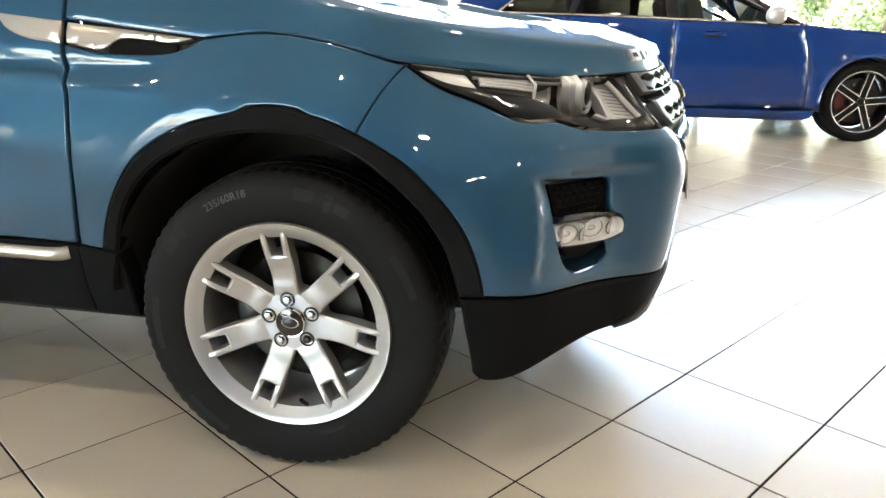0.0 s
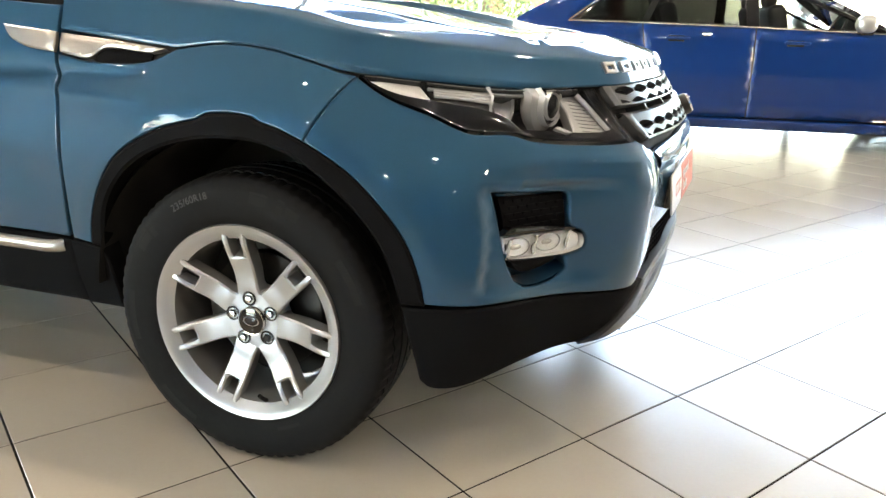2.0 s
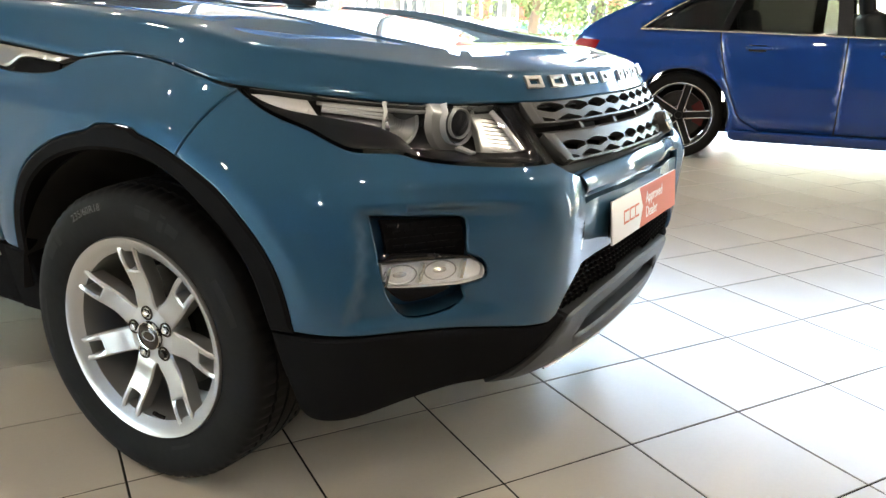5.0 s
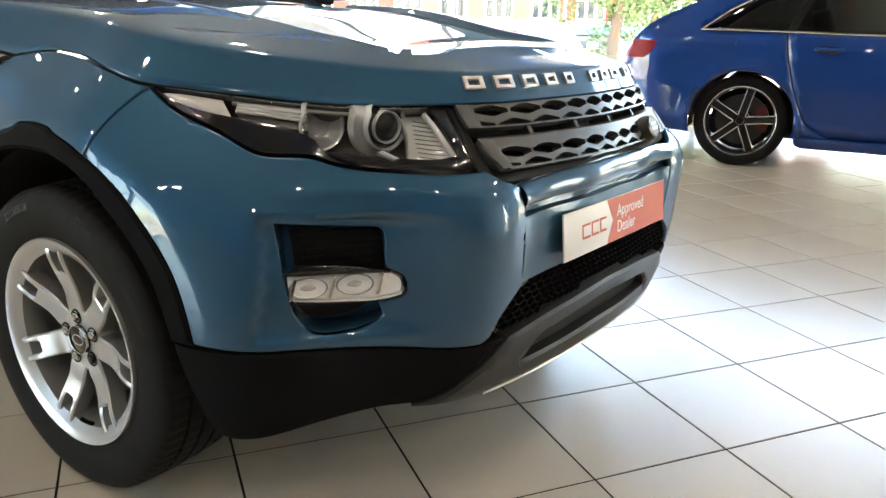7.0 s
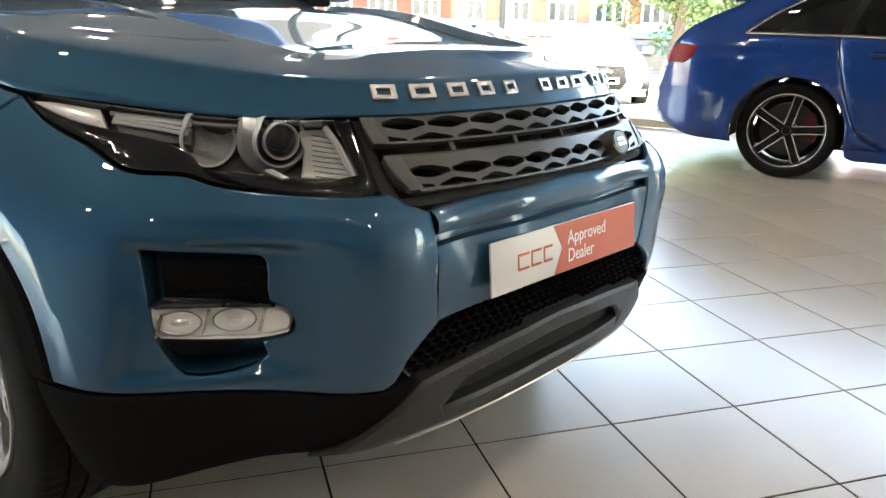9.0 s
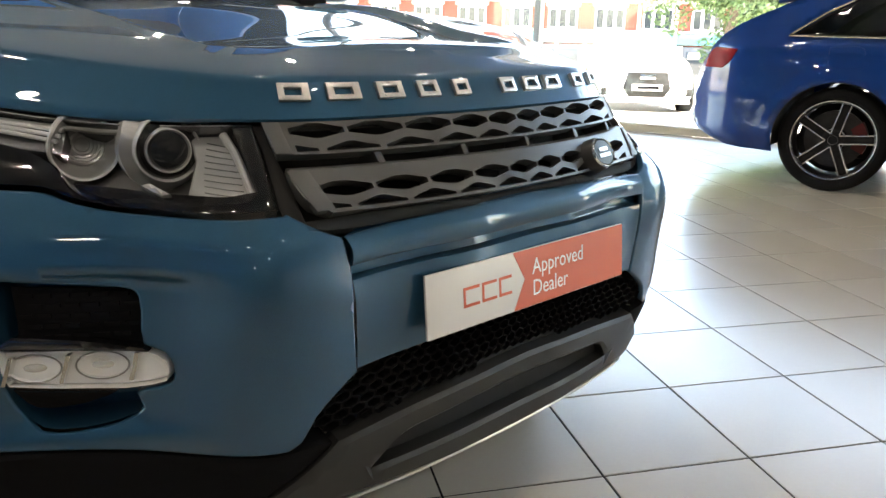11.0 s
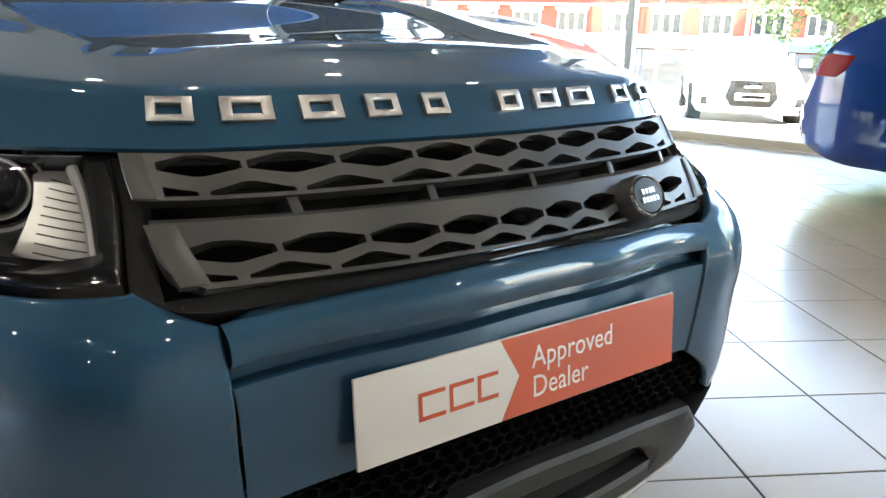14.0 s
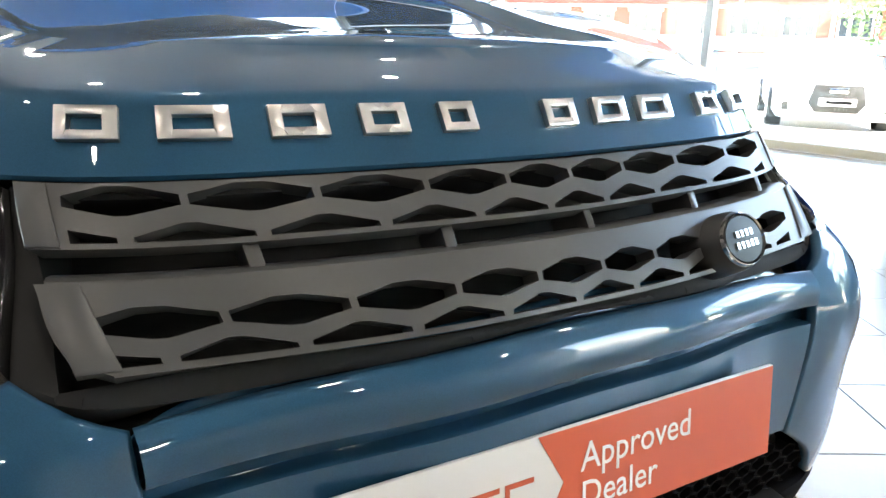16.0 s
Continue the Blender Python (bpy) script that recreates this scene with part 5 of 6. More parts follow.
def wheel_parts():
    """Meshes of a front wheel about its middle, its face towards -y."""
    out = []
    prof = tyre_profile()
    tv, tf = lathe(prof, 220, "y", closed=False)
    m = len(prof)
    # sipes across the tread
    for k in range(220):
        if k % 3 == 0:
            for j in range(m):
                h, r = prof[j]
                if r > 0.3475 and abs(h) > 0.03:
                    v = np.array(tv[k * m + j])
                    v[0] *= (r - 0.004) / r
                    v[2] *= (r - 0.004) / r
                    tv[k * m + j] = v
    out.append(("tyre", (tv, tf), "rubber", 40))
    marks = []
    wall_at = lambda r: float(np.interp(r, (0.236, 0.25, 0.27, 0.295, 0.32, 0.338, 0.349), (0.105, 0.114, 0.120, 0.123, 0.121, 0.115, 0.106)))
    for text, start, size, rad in (("235/60R18", 123, 0.0235, 0.306),):
        def bend(v):
            a = radians(start) - v.x / rad
            r = rad + v.y
            return Vector((r * math.cos(a), -wall_at(r) - 0.0004 - v.z, r * math.sin(a)))
        marks.append(words(text, size, 0.0012, None, bend))
    out.append(("tyre_size_lettering", join(*marks), "rubber_mark", 30))
    bars = []
    for mid, span, r0, r1 in ((80, 8, 0.300, 0.326), (70, 3, 0.292, 0.330), (64, 6, 0.300, 0.322), (183, 24, 0.300, 0.318), (-66, 14, 0.262, 0.270), (28, 20, 0.300, 0.318), (-130, 22, 0.300, 0.318), (145, 9, 0.298, 0.326), (138, 3, 0.292, 0.330)):
        rows = [[(r * math.cos(a), -wall_at(r) - 0.0007, r * math.sin(a)) for a in (radians(mid - span / 2 + span * k / 10) for k in range(11))] for r in (r0, (r0 + r1) / 2, r1)]
        out.append(("sidewall_bar", grid_mesh(rows), "rubber_bar", 30))
    rim = [(-0.097, 0.206), (-0.108, 0.222), (-0.116, 0.232), (-0.118, 0.241), (-0.112, 0.2435), (-0.10, 0.240)]
    barrel = [(0.10, 0.238), (0.09, 0.215), (0.02, 0.200), (-0.05, 0.203), (-0.097, 0.206)]
    out.append(("rim", lathe(barrel + rim[1:], 96), "alloy", 40))
    face = lambda r: 0.083 + 0.024 * smooth(r, 0.10, 0.21) - 0.006 * smooth(-r, -0.09, -0.05)
    for k in range(7):
        out.append(("spoke", spoke_geo(radians(97 + k * 360 / 7), (0.031, 0.030), 0.045, 0.224, 0.0155, face), "alloy", 30))
    out.append(("hub", lathe([(-0.030, 0.078), (-0.070, 0.077), (-0.079, 0.070), (-0.079, 0.030)], 48), "alloy", 40))
    cap = lathe([(-0.076, 0.035), (-0.086, 0.034), (-0.088, 0.031), (-0.088, 0.0)], 40)
    out.append(("centre_cap", cap, "gloss_black", 40))
    out.append(("cap_ring", lathe([(-0.084, 0.0355), (-0.089, 0.0345), (-0.0885, 0.0325)], 40), "chrome", 40))
    oval = squash(lathe([(-0.0882, 0.021), (-0.0892, 0.020), (-0.0882, 0.018)], 30), 1, 1, 0.6)
    out.append(("cap_emblem", oval, "satin_chrome", 40))
    for k in range(5):
        a = radians(97 + k * 72)
        cx, cz = 0.054 * math.cos(a), 0.054 * math.sin(a)
        out.append(("nut_well", lathe([(-0.0805, 0.0182), (-0.0822, 0.0170), (-0.0822, 0.0135), (-0.066, 0.0118)], 24, "y", (cx, 0, cz)), "gloss_black", 40))
        out.append(("wheel_nut", lathe([(-0.066, 0.0108), (-0.082, 0.0105), (-0.0875, 0.008), (-0.0885, 0.0)], 6, "y", (cx, 0, cz)), "chrome" if k != 3 else "iron", 30))
    a = radians(-79)
    out.append(("valve", tube([(0.20 * math.cos(a), -0.098, 0.20 * math.sin(a)), (0.188 * math.cos(a), -0.112, 0.188 * math.sin(a)), (0.176 * math.cos(a), -0.122, 0.176 * math.sin(a))], 0.005, 10), "rubber", 30))
    out.append(("brake_disc", lathe([(-0.012, 0.075), (-0.014, 0.15), (0.014, 0.15), (0.014, 0.075)], 64), "iron", 40))
    cal = [(0.155 * math.cos(b), 0.155 * math.sin(b)) for b in (radians(150 + 6 * k) for k in range(9))] + [(0.085 * math.cos(b), 0.085 * math.sin(b)) for b in (radians(198 - 6 * k) for k in range(9))]
    out.append(("caliper", None, "iron", 30, cal))
    out.append(("wheel_well_back", lathe([(0.05, 0.0), (0.05, 0.198)], 40), "matt_black", 40))
    return out


WHEEL = []
for item in wheel_parts():
    if item[1] is None:
        bm = prism(item[4], 0.07, pose(0, 0.045, 0, 90, 0, 0), 0.006)
        bm.verts.index_update()
        geo = ([v.co.copy() for v in bm.verts], [[v.index for v in f.verts] for f in bm.faces])
        bm.free()
    else:
        geo = item[1]
    WHEEL.append((item[0], mesh_of(item[0], geo[0], geo[1], M[item[2]], item[3])))


def set_wheel(parent, meshes, at, turn, names=("wheel",)):
    w = new("wheel")
    w.empty_display_size = 0.1
    w.parent = parent
    w.matrix_local = Matrix.Translation(Vector(at) - ORIGIN[parent.name]) @ Matrix.Rotation(turn, 4, "Z")
    for name, me in meshes:
        ob = new(name, me)
        ob.parent = w
    return w


for wx in (0.0, -2.66):
    set_wheel(car, WHEEL, (wx, -0.832, WZ), 0)
    set_wheel(car, WHEEL, (wx, 0.832, WZ), math.pi)

# ---- cabin, tail and floor pan, closing the car ----
def section(x, half, z0, z1, ztop, lean):
    """Half ring of the cabin at x, from the belt over the roof to the other belt."""
    pts = [(-half, z0), (-half * 0.985, z0 + (z1 - z0) * 0.15), (-half + lean * 0.85, z0 + (z1 - z0) * 0.85), (-half + lean, z1), (-half * 0.55, ztop - 0.012), (0, ztop), (half * 0.55, ztop - 0.012), (half - lean, z1), (half - lean * 0.85, z0 + (z1 - z0) * 0.85), (half * 0.985, z0 + (z1 - z0) * 0.15), (half, z0)]
    return [(x, y, z) for y, z in pts]


cab = [section(-0.66, 0.80, 1.02, 1.06, 1.075, 0.02), section(-1.00, 0.80, 1.06, 1.23, 1.28, 0.10), section(-1.28, 0.82, 1.07, 1.44, 1.50, 0.20), section(-1.6, 0.84, 1.08, 1.55, 1.60, 0.26), section(-2.3, 0.85, 1.10, 1.55, 1.605, 0.27), section(-2.9, 0.83, 1.12, 1.48, 1.54, 0.26), section(-3.25, 0.78, 1.13, 1.38, 1.44, 0.22), section(-3.42, 0.74, 1.12, 1.16, 1.18, 0.05)]
part("windscreen", grid_mesh([[(v[0], v[1] * (1.01 if k in (3, 7) else 1), v[2]) for k, v in enumerate(r)][3:8] for r in cab[0:4]]), M["privacy"], car, fix=True)
part("roof", grid_mesh([r[3:8] for r in cab[3:7]]), M["body"], car, fix=True)
part("rear_window", grid_mesh([r[3:8] for r in cab[6:8]]), M["privacy"], car, fix=True)
for sl in (slice(0, 4), slice(7, 11)):
    part("side_window", grid_mesh([r[sl] for r in cab]), M["privacy"], car, fix=True)
_tail = [[skin(-4.88, z) for z in (0.30, 0.5, 0.7, 0.9, 1.1)], [skin(4.88, z) for z in (0.30, 0.5, 0.7, 0.9, 1.1)]]
_rows = []
for k in range(9):
    w = k / 8
    _rows.append([a * (1 - w) + b * w - np.array((0.16 * (1 - (2 * w - 1) ** 4), 0, 0)) for a, b in zip(*_tail)])
part("tailgate", grid_mesh(_rows), M["body"], car, fix=True)
part("floor_pan", block((3.5, 1.36, 0.14), pose(-1.50, 0, 0.28), 0.03), M["under"], car)
part("engine_tray", block((0.85, 1.16, 0.06), pose(0.16, 0, 0.315), 0.02), M["under"], car)
part("engine_bay", block((0.95, 1.10, 0.50), pose(0.02, 0, 0.62), 0.03), M["under"], car)
part("scuttle", block((0.22, 1.50, 0.04), pose(-0.62, 0, 1.02), 0.015), M["matt_black"], car)
for s in (1, -1):
    mr = part("door_mirror", block((0.13, 0.24, 0.17), pose(-0.95, -s * 1.02, 1.22, 0, 0, s * 12), 0.05, 4), M["body"], car)
    part("mirror_foot", block((0.08, 0.14, 0.05), pose(-0.91, -s * 0.90, 1.14), 0.015), M["black_plastic"], mr)

# ---- blue estate car behind ----
BLUE = pose(0.20, 4.475, 0, 0, 0, 8.0)
BLUE_WIDE = 1.86


def side_y(z):
    return float(np.interp(z, (0.16, 0.24, 0.45, 0.62, 0.80, 0.93, 1.00, 1.06, 1.45), (0.06, 0.012, -0.012, -0.018, -0.010, 0.0, 0.028, 0.062, 0.255)))


def flank(l, z):
    """The estate car's side: l ahead of the rear axle, height z."""
    y = side_y(z) + 0.006 * bell(z, 0.90, 0.03) - 0.010 * bell(z, 0.36, 0.05)
    y += 0.42 * max(0.0, (-0.45 - l) / 0.63) ** 2.8 + 0.55 * max(0.0, (l - 3.2) / 0.65) ** 2.2
    for hub in (0.0, 2.87):
        y -= 0.022 * bell(math.hypot(l - hub, z - 0.352), 0.40, 0.06)
    return np.array(BLUE @ Vector((l, y, z)))


def flank_far(l, z):
    p = BLUE.inverted() @ Vector(flank(l, z))
    return np.array(BLUE @ Vector((l, BLUE_WIDE - p.y, z)))


def arc(cx, r, a0, a1, n=22):
    return [(cx + r * math.cos(radians(a0 + (a1 - a0) * k / n)), 0.352 + r * math.sin(radians(a0 + (a1 - a0) * k / n))) for k in range(n + 1)]


estate = thing("estate_car", BLUE.translation, "deep blue estate car with black twin-spoke wheels", "car")
REAR_CUT = [(0.62, 0.268), (0.47, 0.36), (0.36, 0.58), (0.27, 0.88), (0.25, 1.030)]
QUARTER = outline([(-0.98, 0.34), (-0.70, 0.26), (-0.42, 0.245)], arc(0, 0.388, 196, -15), [(0.42, 0.245), (0.62, 0.262)], REAR_CUT, [(0.25, 1.030), (-0.37, 1.036)], [(-0.37, 1.036), (-0.17, 1.19), (0.08, 1.325), (0.32, 1.385)], [(0.32, 1.385), (0.34, 1.42)],
                  [(0.34, 1.42), (0.0, 1.395), (-0.37, 1.268), (-0.80, 1.055), (-0.90, 0.955)], [(-0.90, 0.955), (-1.00, 0.80), (-1.05, 0.66), (-1.065, 0.50), (-1.05, 0.40), (-0.98, 0.34)], step=0.03)
RDOOR = outline([(u + 0.012, z) for u, z in reversed(REAR_CUT)], [(0.64, 0.272), (1.17, 0.278)], [(1.17, 0.278), (1.168, 1.016)], [(1.168, 1.016), (0.262, 1.030)], step=0.03)
FDOOR = outline([(1.182, 0.278), (1.180, 1.015)], [(1.18, 1.015), (2.25, 0.985)], [(2.25, 0.985), (2.31, 0.80), (2.35, 0.55), (2.36, 0.285)], [(2.36, 0.285), (1.182, 0.278)], step=0.03)
WING = outline([(2.263, 0.985), (2.322, 0.80), (2.362, 0.55), (2.372, 0.285)], [(2.372, 0.285), (2.47, 0.262)], arc(2.87, 0.388, 194, -14), [(3.26, 0.25), (3.75, 0.24)], [(3.75, 0.24), (3.84, 0.40), (3.84, 0.60), (3.76, 0.74)], [(3.76, 0.74), (3.4, 0.865), (2.9, 0.945), (2.263, 0.985)], step=0.03)
ROOF_LINE = [(-0.37, 1.268), (0.0, 1.395), (0.35, 1.43), (0.9, 1.45), (1.3, 1.42), (1.6, 1.33), (1.95, 1.16), (2.27, 0.99)]
for surf, s in ((flank, 1), (flank_far, -1)):
    fx = s < 0
    for name, shape in (("rear_quarter", QUARTER), ("rear_door", RDOOR), ("front_door", FDOOR), ("front_wing", WING)):
        part(name, sheet(surf, shape, res=0.05, depth=0.015 * s, edge=0.0, ring=0.0)[: 3 if s > 0 else 2], M["audi"], estate, fix=True)
    # black strips behind the door cuts stand in for the shade in the gaps
    for path_ in (REAR_CUT, [(1.175, 0.285), (1.174, 1.012)], [(2.366, 0.29), (2.356, 0.55), (2.316, 0.80), (2.257, 0.98)]):
        strip_ = [(u - 0.008, z) for u, z in path_] + [(u + 0.020, z) for u, z in reversed(path_)]
        part("door_gap", sheet(surf, strip_, res=0.05, lift=-0.005 * s, depth=0.0, ring=0.0), M["matt_black"], estate, fix=True)
    part("sill", sheet(surf, outline([(0.40, 0.262), (2.45, 0.262)], [(2.45, 0.262), (2.44, 0.20), (2.38, 0.175)], [(2.38, 0.175), (0.46, 0.175)], [(0.46, 0.175), (0.41, 0.20), (0.40, 0.262)]), res=0.06, lift=0.012 * s, depth=0.05 * s, edge=0.008 * s, ring=0.012), M["audi"], estate, fix=True)
    glassy = outline([(-0.345, 1.042), (1.16, 1.024)], [(1.16, 1.024), (2.20, 0.997)], [(2.20, 0.997), (1.92, 1.155), (1.55, 1.31), (1.25, 1.385)], [(1.25, 1.385), (0.80, 1.405), (0.34, 1.378)], [(0.34, 1.378), (0.08, 1.318), (-0.16, 1.183), (-0.345, 1.042)], step=0.03)
    rear_glass = outline([(-0.345, 1.042), (1.10, 1.026)], [(1.10, 1.026), (1.08, 1.394)], [(1.08, 1.394), (0.80, 1.405), (0.34, 1.378)], [(0.34, 1.378), (0.08, 1.318), (-0.16, 1.183), (-0.345, 1.042)], step=0.03)
    front_glass = outline([(1.20, 1.024), (2.12, 1.000)], [(2.12, 1.000), (1.88, 1.155), (1.55, 1.30), (1.25, 1.378), (1.18, 1.385)], [(1.18, 1.385), (1.20, 1.024)], step=0.03)
    part("rear_window", sheet(surf, rear_glass, res=0.08, lift=-0.006 * s, depth=0.0), M["privacy"], estate, "dark tinted glass", fix=True).visible_shadow = False
    part("front_window", sheet(surf, front_glass, res=0.08, lift=-0.006 * s, depth=0.0), M["car_glass"], estate, fix=True).visible_shadow = False
    for l0, l1, z0, z1, w in ((1.15, 1.13, 1.022, 1.39, 0.05), (0.27, 0.42, 1.03, 1.385, 0.03), (2.19, 1.25, 0.998, 1.392, 0.03)):
        pil = [(l0 - w, z0), (l0 + w, z0), (l1 + w, z1), (l1 - w, z1)]
        part("window_pillar", sheet(surf, pil, res=0.1, lift=-0.002 * s, depth=0.03 * s, ring=0), M["gloss_black"], estate, fix=True)
    part("chrome_strip", tube([surf(l, z) - np.array(BLUE.to_3x3() @ Vector((0, 0.008 * s, 0))) for l, z in ((-0.37, 1.036), (0.25, 1.032), (1.17, 1.017), (2.22, 0.990))], 0.009, 8), M["chrome"], estate, "bright window strip")
    part("chrome_strip", tube([surf(l, z) - np.array(BLUE.to_3x3() @ Vector((0, 0.006 * s, 0))) for l, z in ((-0.37, 1.036), (-0.17, 1.186), (0.08, 1.322), (0.34, 1.386), (0.80, 1.412), (1.25, 1.392), (1.58, 1.30))], 0.007, 8), M["chrome"], estate)
    part("tail_lamp", sheet(surf, outline([(-0.955, 0.80), (-0.91, 0.92), (-0.865, 0.945)], [(-0.865, 0.945), (-0.695, 0.935)], [(-0.695, 0.935), (-0.74, 0.85), (-0.80, 0.80)], [(-0.80, 0.80), (-0.955, 0.80)]), res=0.03, lift=0.006 * s, depth=0.02 * s, edge=0.004 * s), M["red_lens"], estate, "glossy red tail lamp", fix=True)
    for l, z in ((0.55, 0.915), (1.50, 0.900)):
        hb = BLUE @ Matrix.Translation((0, 0 if s > 0 else BLUE_WIDE, 0))
        part("door_handle", block((0.20, 0.035, 0.028), hb @ pose(l, -0.026 * s, z), 0.012, 3), M["audi"], estate)
        part("handle_cup", block((0.13, 0.006, 0.05), hb @ pose(l - 0.01, -0.002 * s, z - 0.004), 0.003), M["gloss_black"], estate)
    mb = BLUE @ Matrix.Translation((0, 0 if s > 0 else BLUE_WIDE, 0))
    mir = part("door_mirror", block((0.15, 0.22, 0.14), mb @ pose(1.97, -0.11 * s, 1.065, 0, 0, -10 * s), 0.06, 5), M["alloy"], estate, "silver door mirror")
    part("mirror_foot", block((0.10, 0.12, 0.03), mb @ pose(2.00, -0.01 * s, 0.990), 0.012), M["gloss_black"], mir)
part("fuel_flap", sheet(flank, outline([(-0.10, 0.965), (0.10, 0.962), (0.11, 0.85), (-0.09, 0.85), (-0.10, 0.965)]), res=0.05, lift=0.0025, depth=0.006, edge=0.003), M["audi"], estate)


def cap_rows(pts, n=13, crown=0.02):
    rows = []
    for l, z in pts:
        a, b = flank(l, z), flank_far(l, z)
        rows.append([a + (b - a) * k / (n - 1) + np.array((0, 0, crown * (1 - (2 * k / (n - 1) - 1) ** 2))) for k in range(n)])
    return grid_mesh(rows)


part("tail", cap_rows(((-0.98, 0.34), (-1.05, 0.40), (-1.065, 0.50), (-1.05, 0.66), (-1.00, 0.80), (-0.90, 0.955), (-0.80, 1.055)), crown=0.0), M["audi"], estate, fix=True)
part("rear_screen", cap_rows(((-0.80, 1.055), (-0.6, 1.16), (-0.37, 1.268))), M["privacy"], estate, fix=True)
part("roof", cap_rows(((-0.37, 1.268), (0.0, 1.395), (0.35, 1.43), (0.9, 1.45), (1.25, 1.43))), M["audi"], estate, fix=True)
part("windscreen", cap_rows(((1.25, 1.43), (1.6, 1.33), (1.95, 1.16), (2.27, 0.99))), M["car_glass"], estate, fix=True)
part("bonnet", cap_rows(((2.27, 0.988), (2.9, 0.947), (3.4, 0.867), (3.76, 0.742))), M["audi"], estate, fix=True)
part("front_end", cap_rows(((3.76, 0.742), (3.84, 0.60), (3.84, 0.40), (3.75, 0.24)), crown=0.0), M["audi"], estate, fix=True)
# dark boxes added inside the hollow body to stop light through its gaps
part("cabin_tub", block((2.05, 1.70, 0.62), BLUE @ pose(1.425, BLUE_WIDE / 2, 0.62), 0.02), M["under"], estate)
part("boot_tub", block((0.55, 1.40, 0.60), BLUE @ pose(-0.66, BLUE_WIDE / 2, 0.64), 0.02), M["under"], estate)
part("floor_pan", block((3.4, 1.5, 0.12), BLUE @ pose(1.4, BLUE_WIDE / 2, 0.28), 0.03), M["under"], estate)
part("spoiler", block((0.22, 1.2, 0.03), BLUE @ pose(-0.42, BLUE_WIDE / 2, 1.29, 0, -12, 0), 0.012), M["audi"], estate)
part("rear_valance", block((0.16, 1.05, 0.12), BLUE @ pose(-0.93, BLUE_WIDE / 2, 0.35), 0.03), M["grey_plastic"], estate)
for l in (0.75, 1.65):
    for y in (0.48, 1.38):
        st = part("seat_back", block((0.16, 0.50, 0.62), BLUE @ pose(l - 0.22, y, 0.90, 0, -14, 0), 0.06, 3), M["seat"], estate)
        part("head_rest", block((0.10, 0.26, 0.18), BLUE @ pose(l - 0.32, y, 1.27, 0, -10, 0), 0.04, 3), M["seat"], st)
part("dashboard", block((0.40, 1.5, 0.22), BLUE @ pose(2.20, BLUE_WIDE / 2, 0.90), 0.06, 3), M["seat"], estate)
part("steering_wheel", posed(lathe([(0.012 * math.cos(a), 0.18 + 0.014 * math.sin(a)) for a in (k * math.pi / 4 for k in range(9))], 32, "x"), BLUE @ pose(1.92, 0.50, 1.0, 0, 22, 0)), M["seat"], estate)


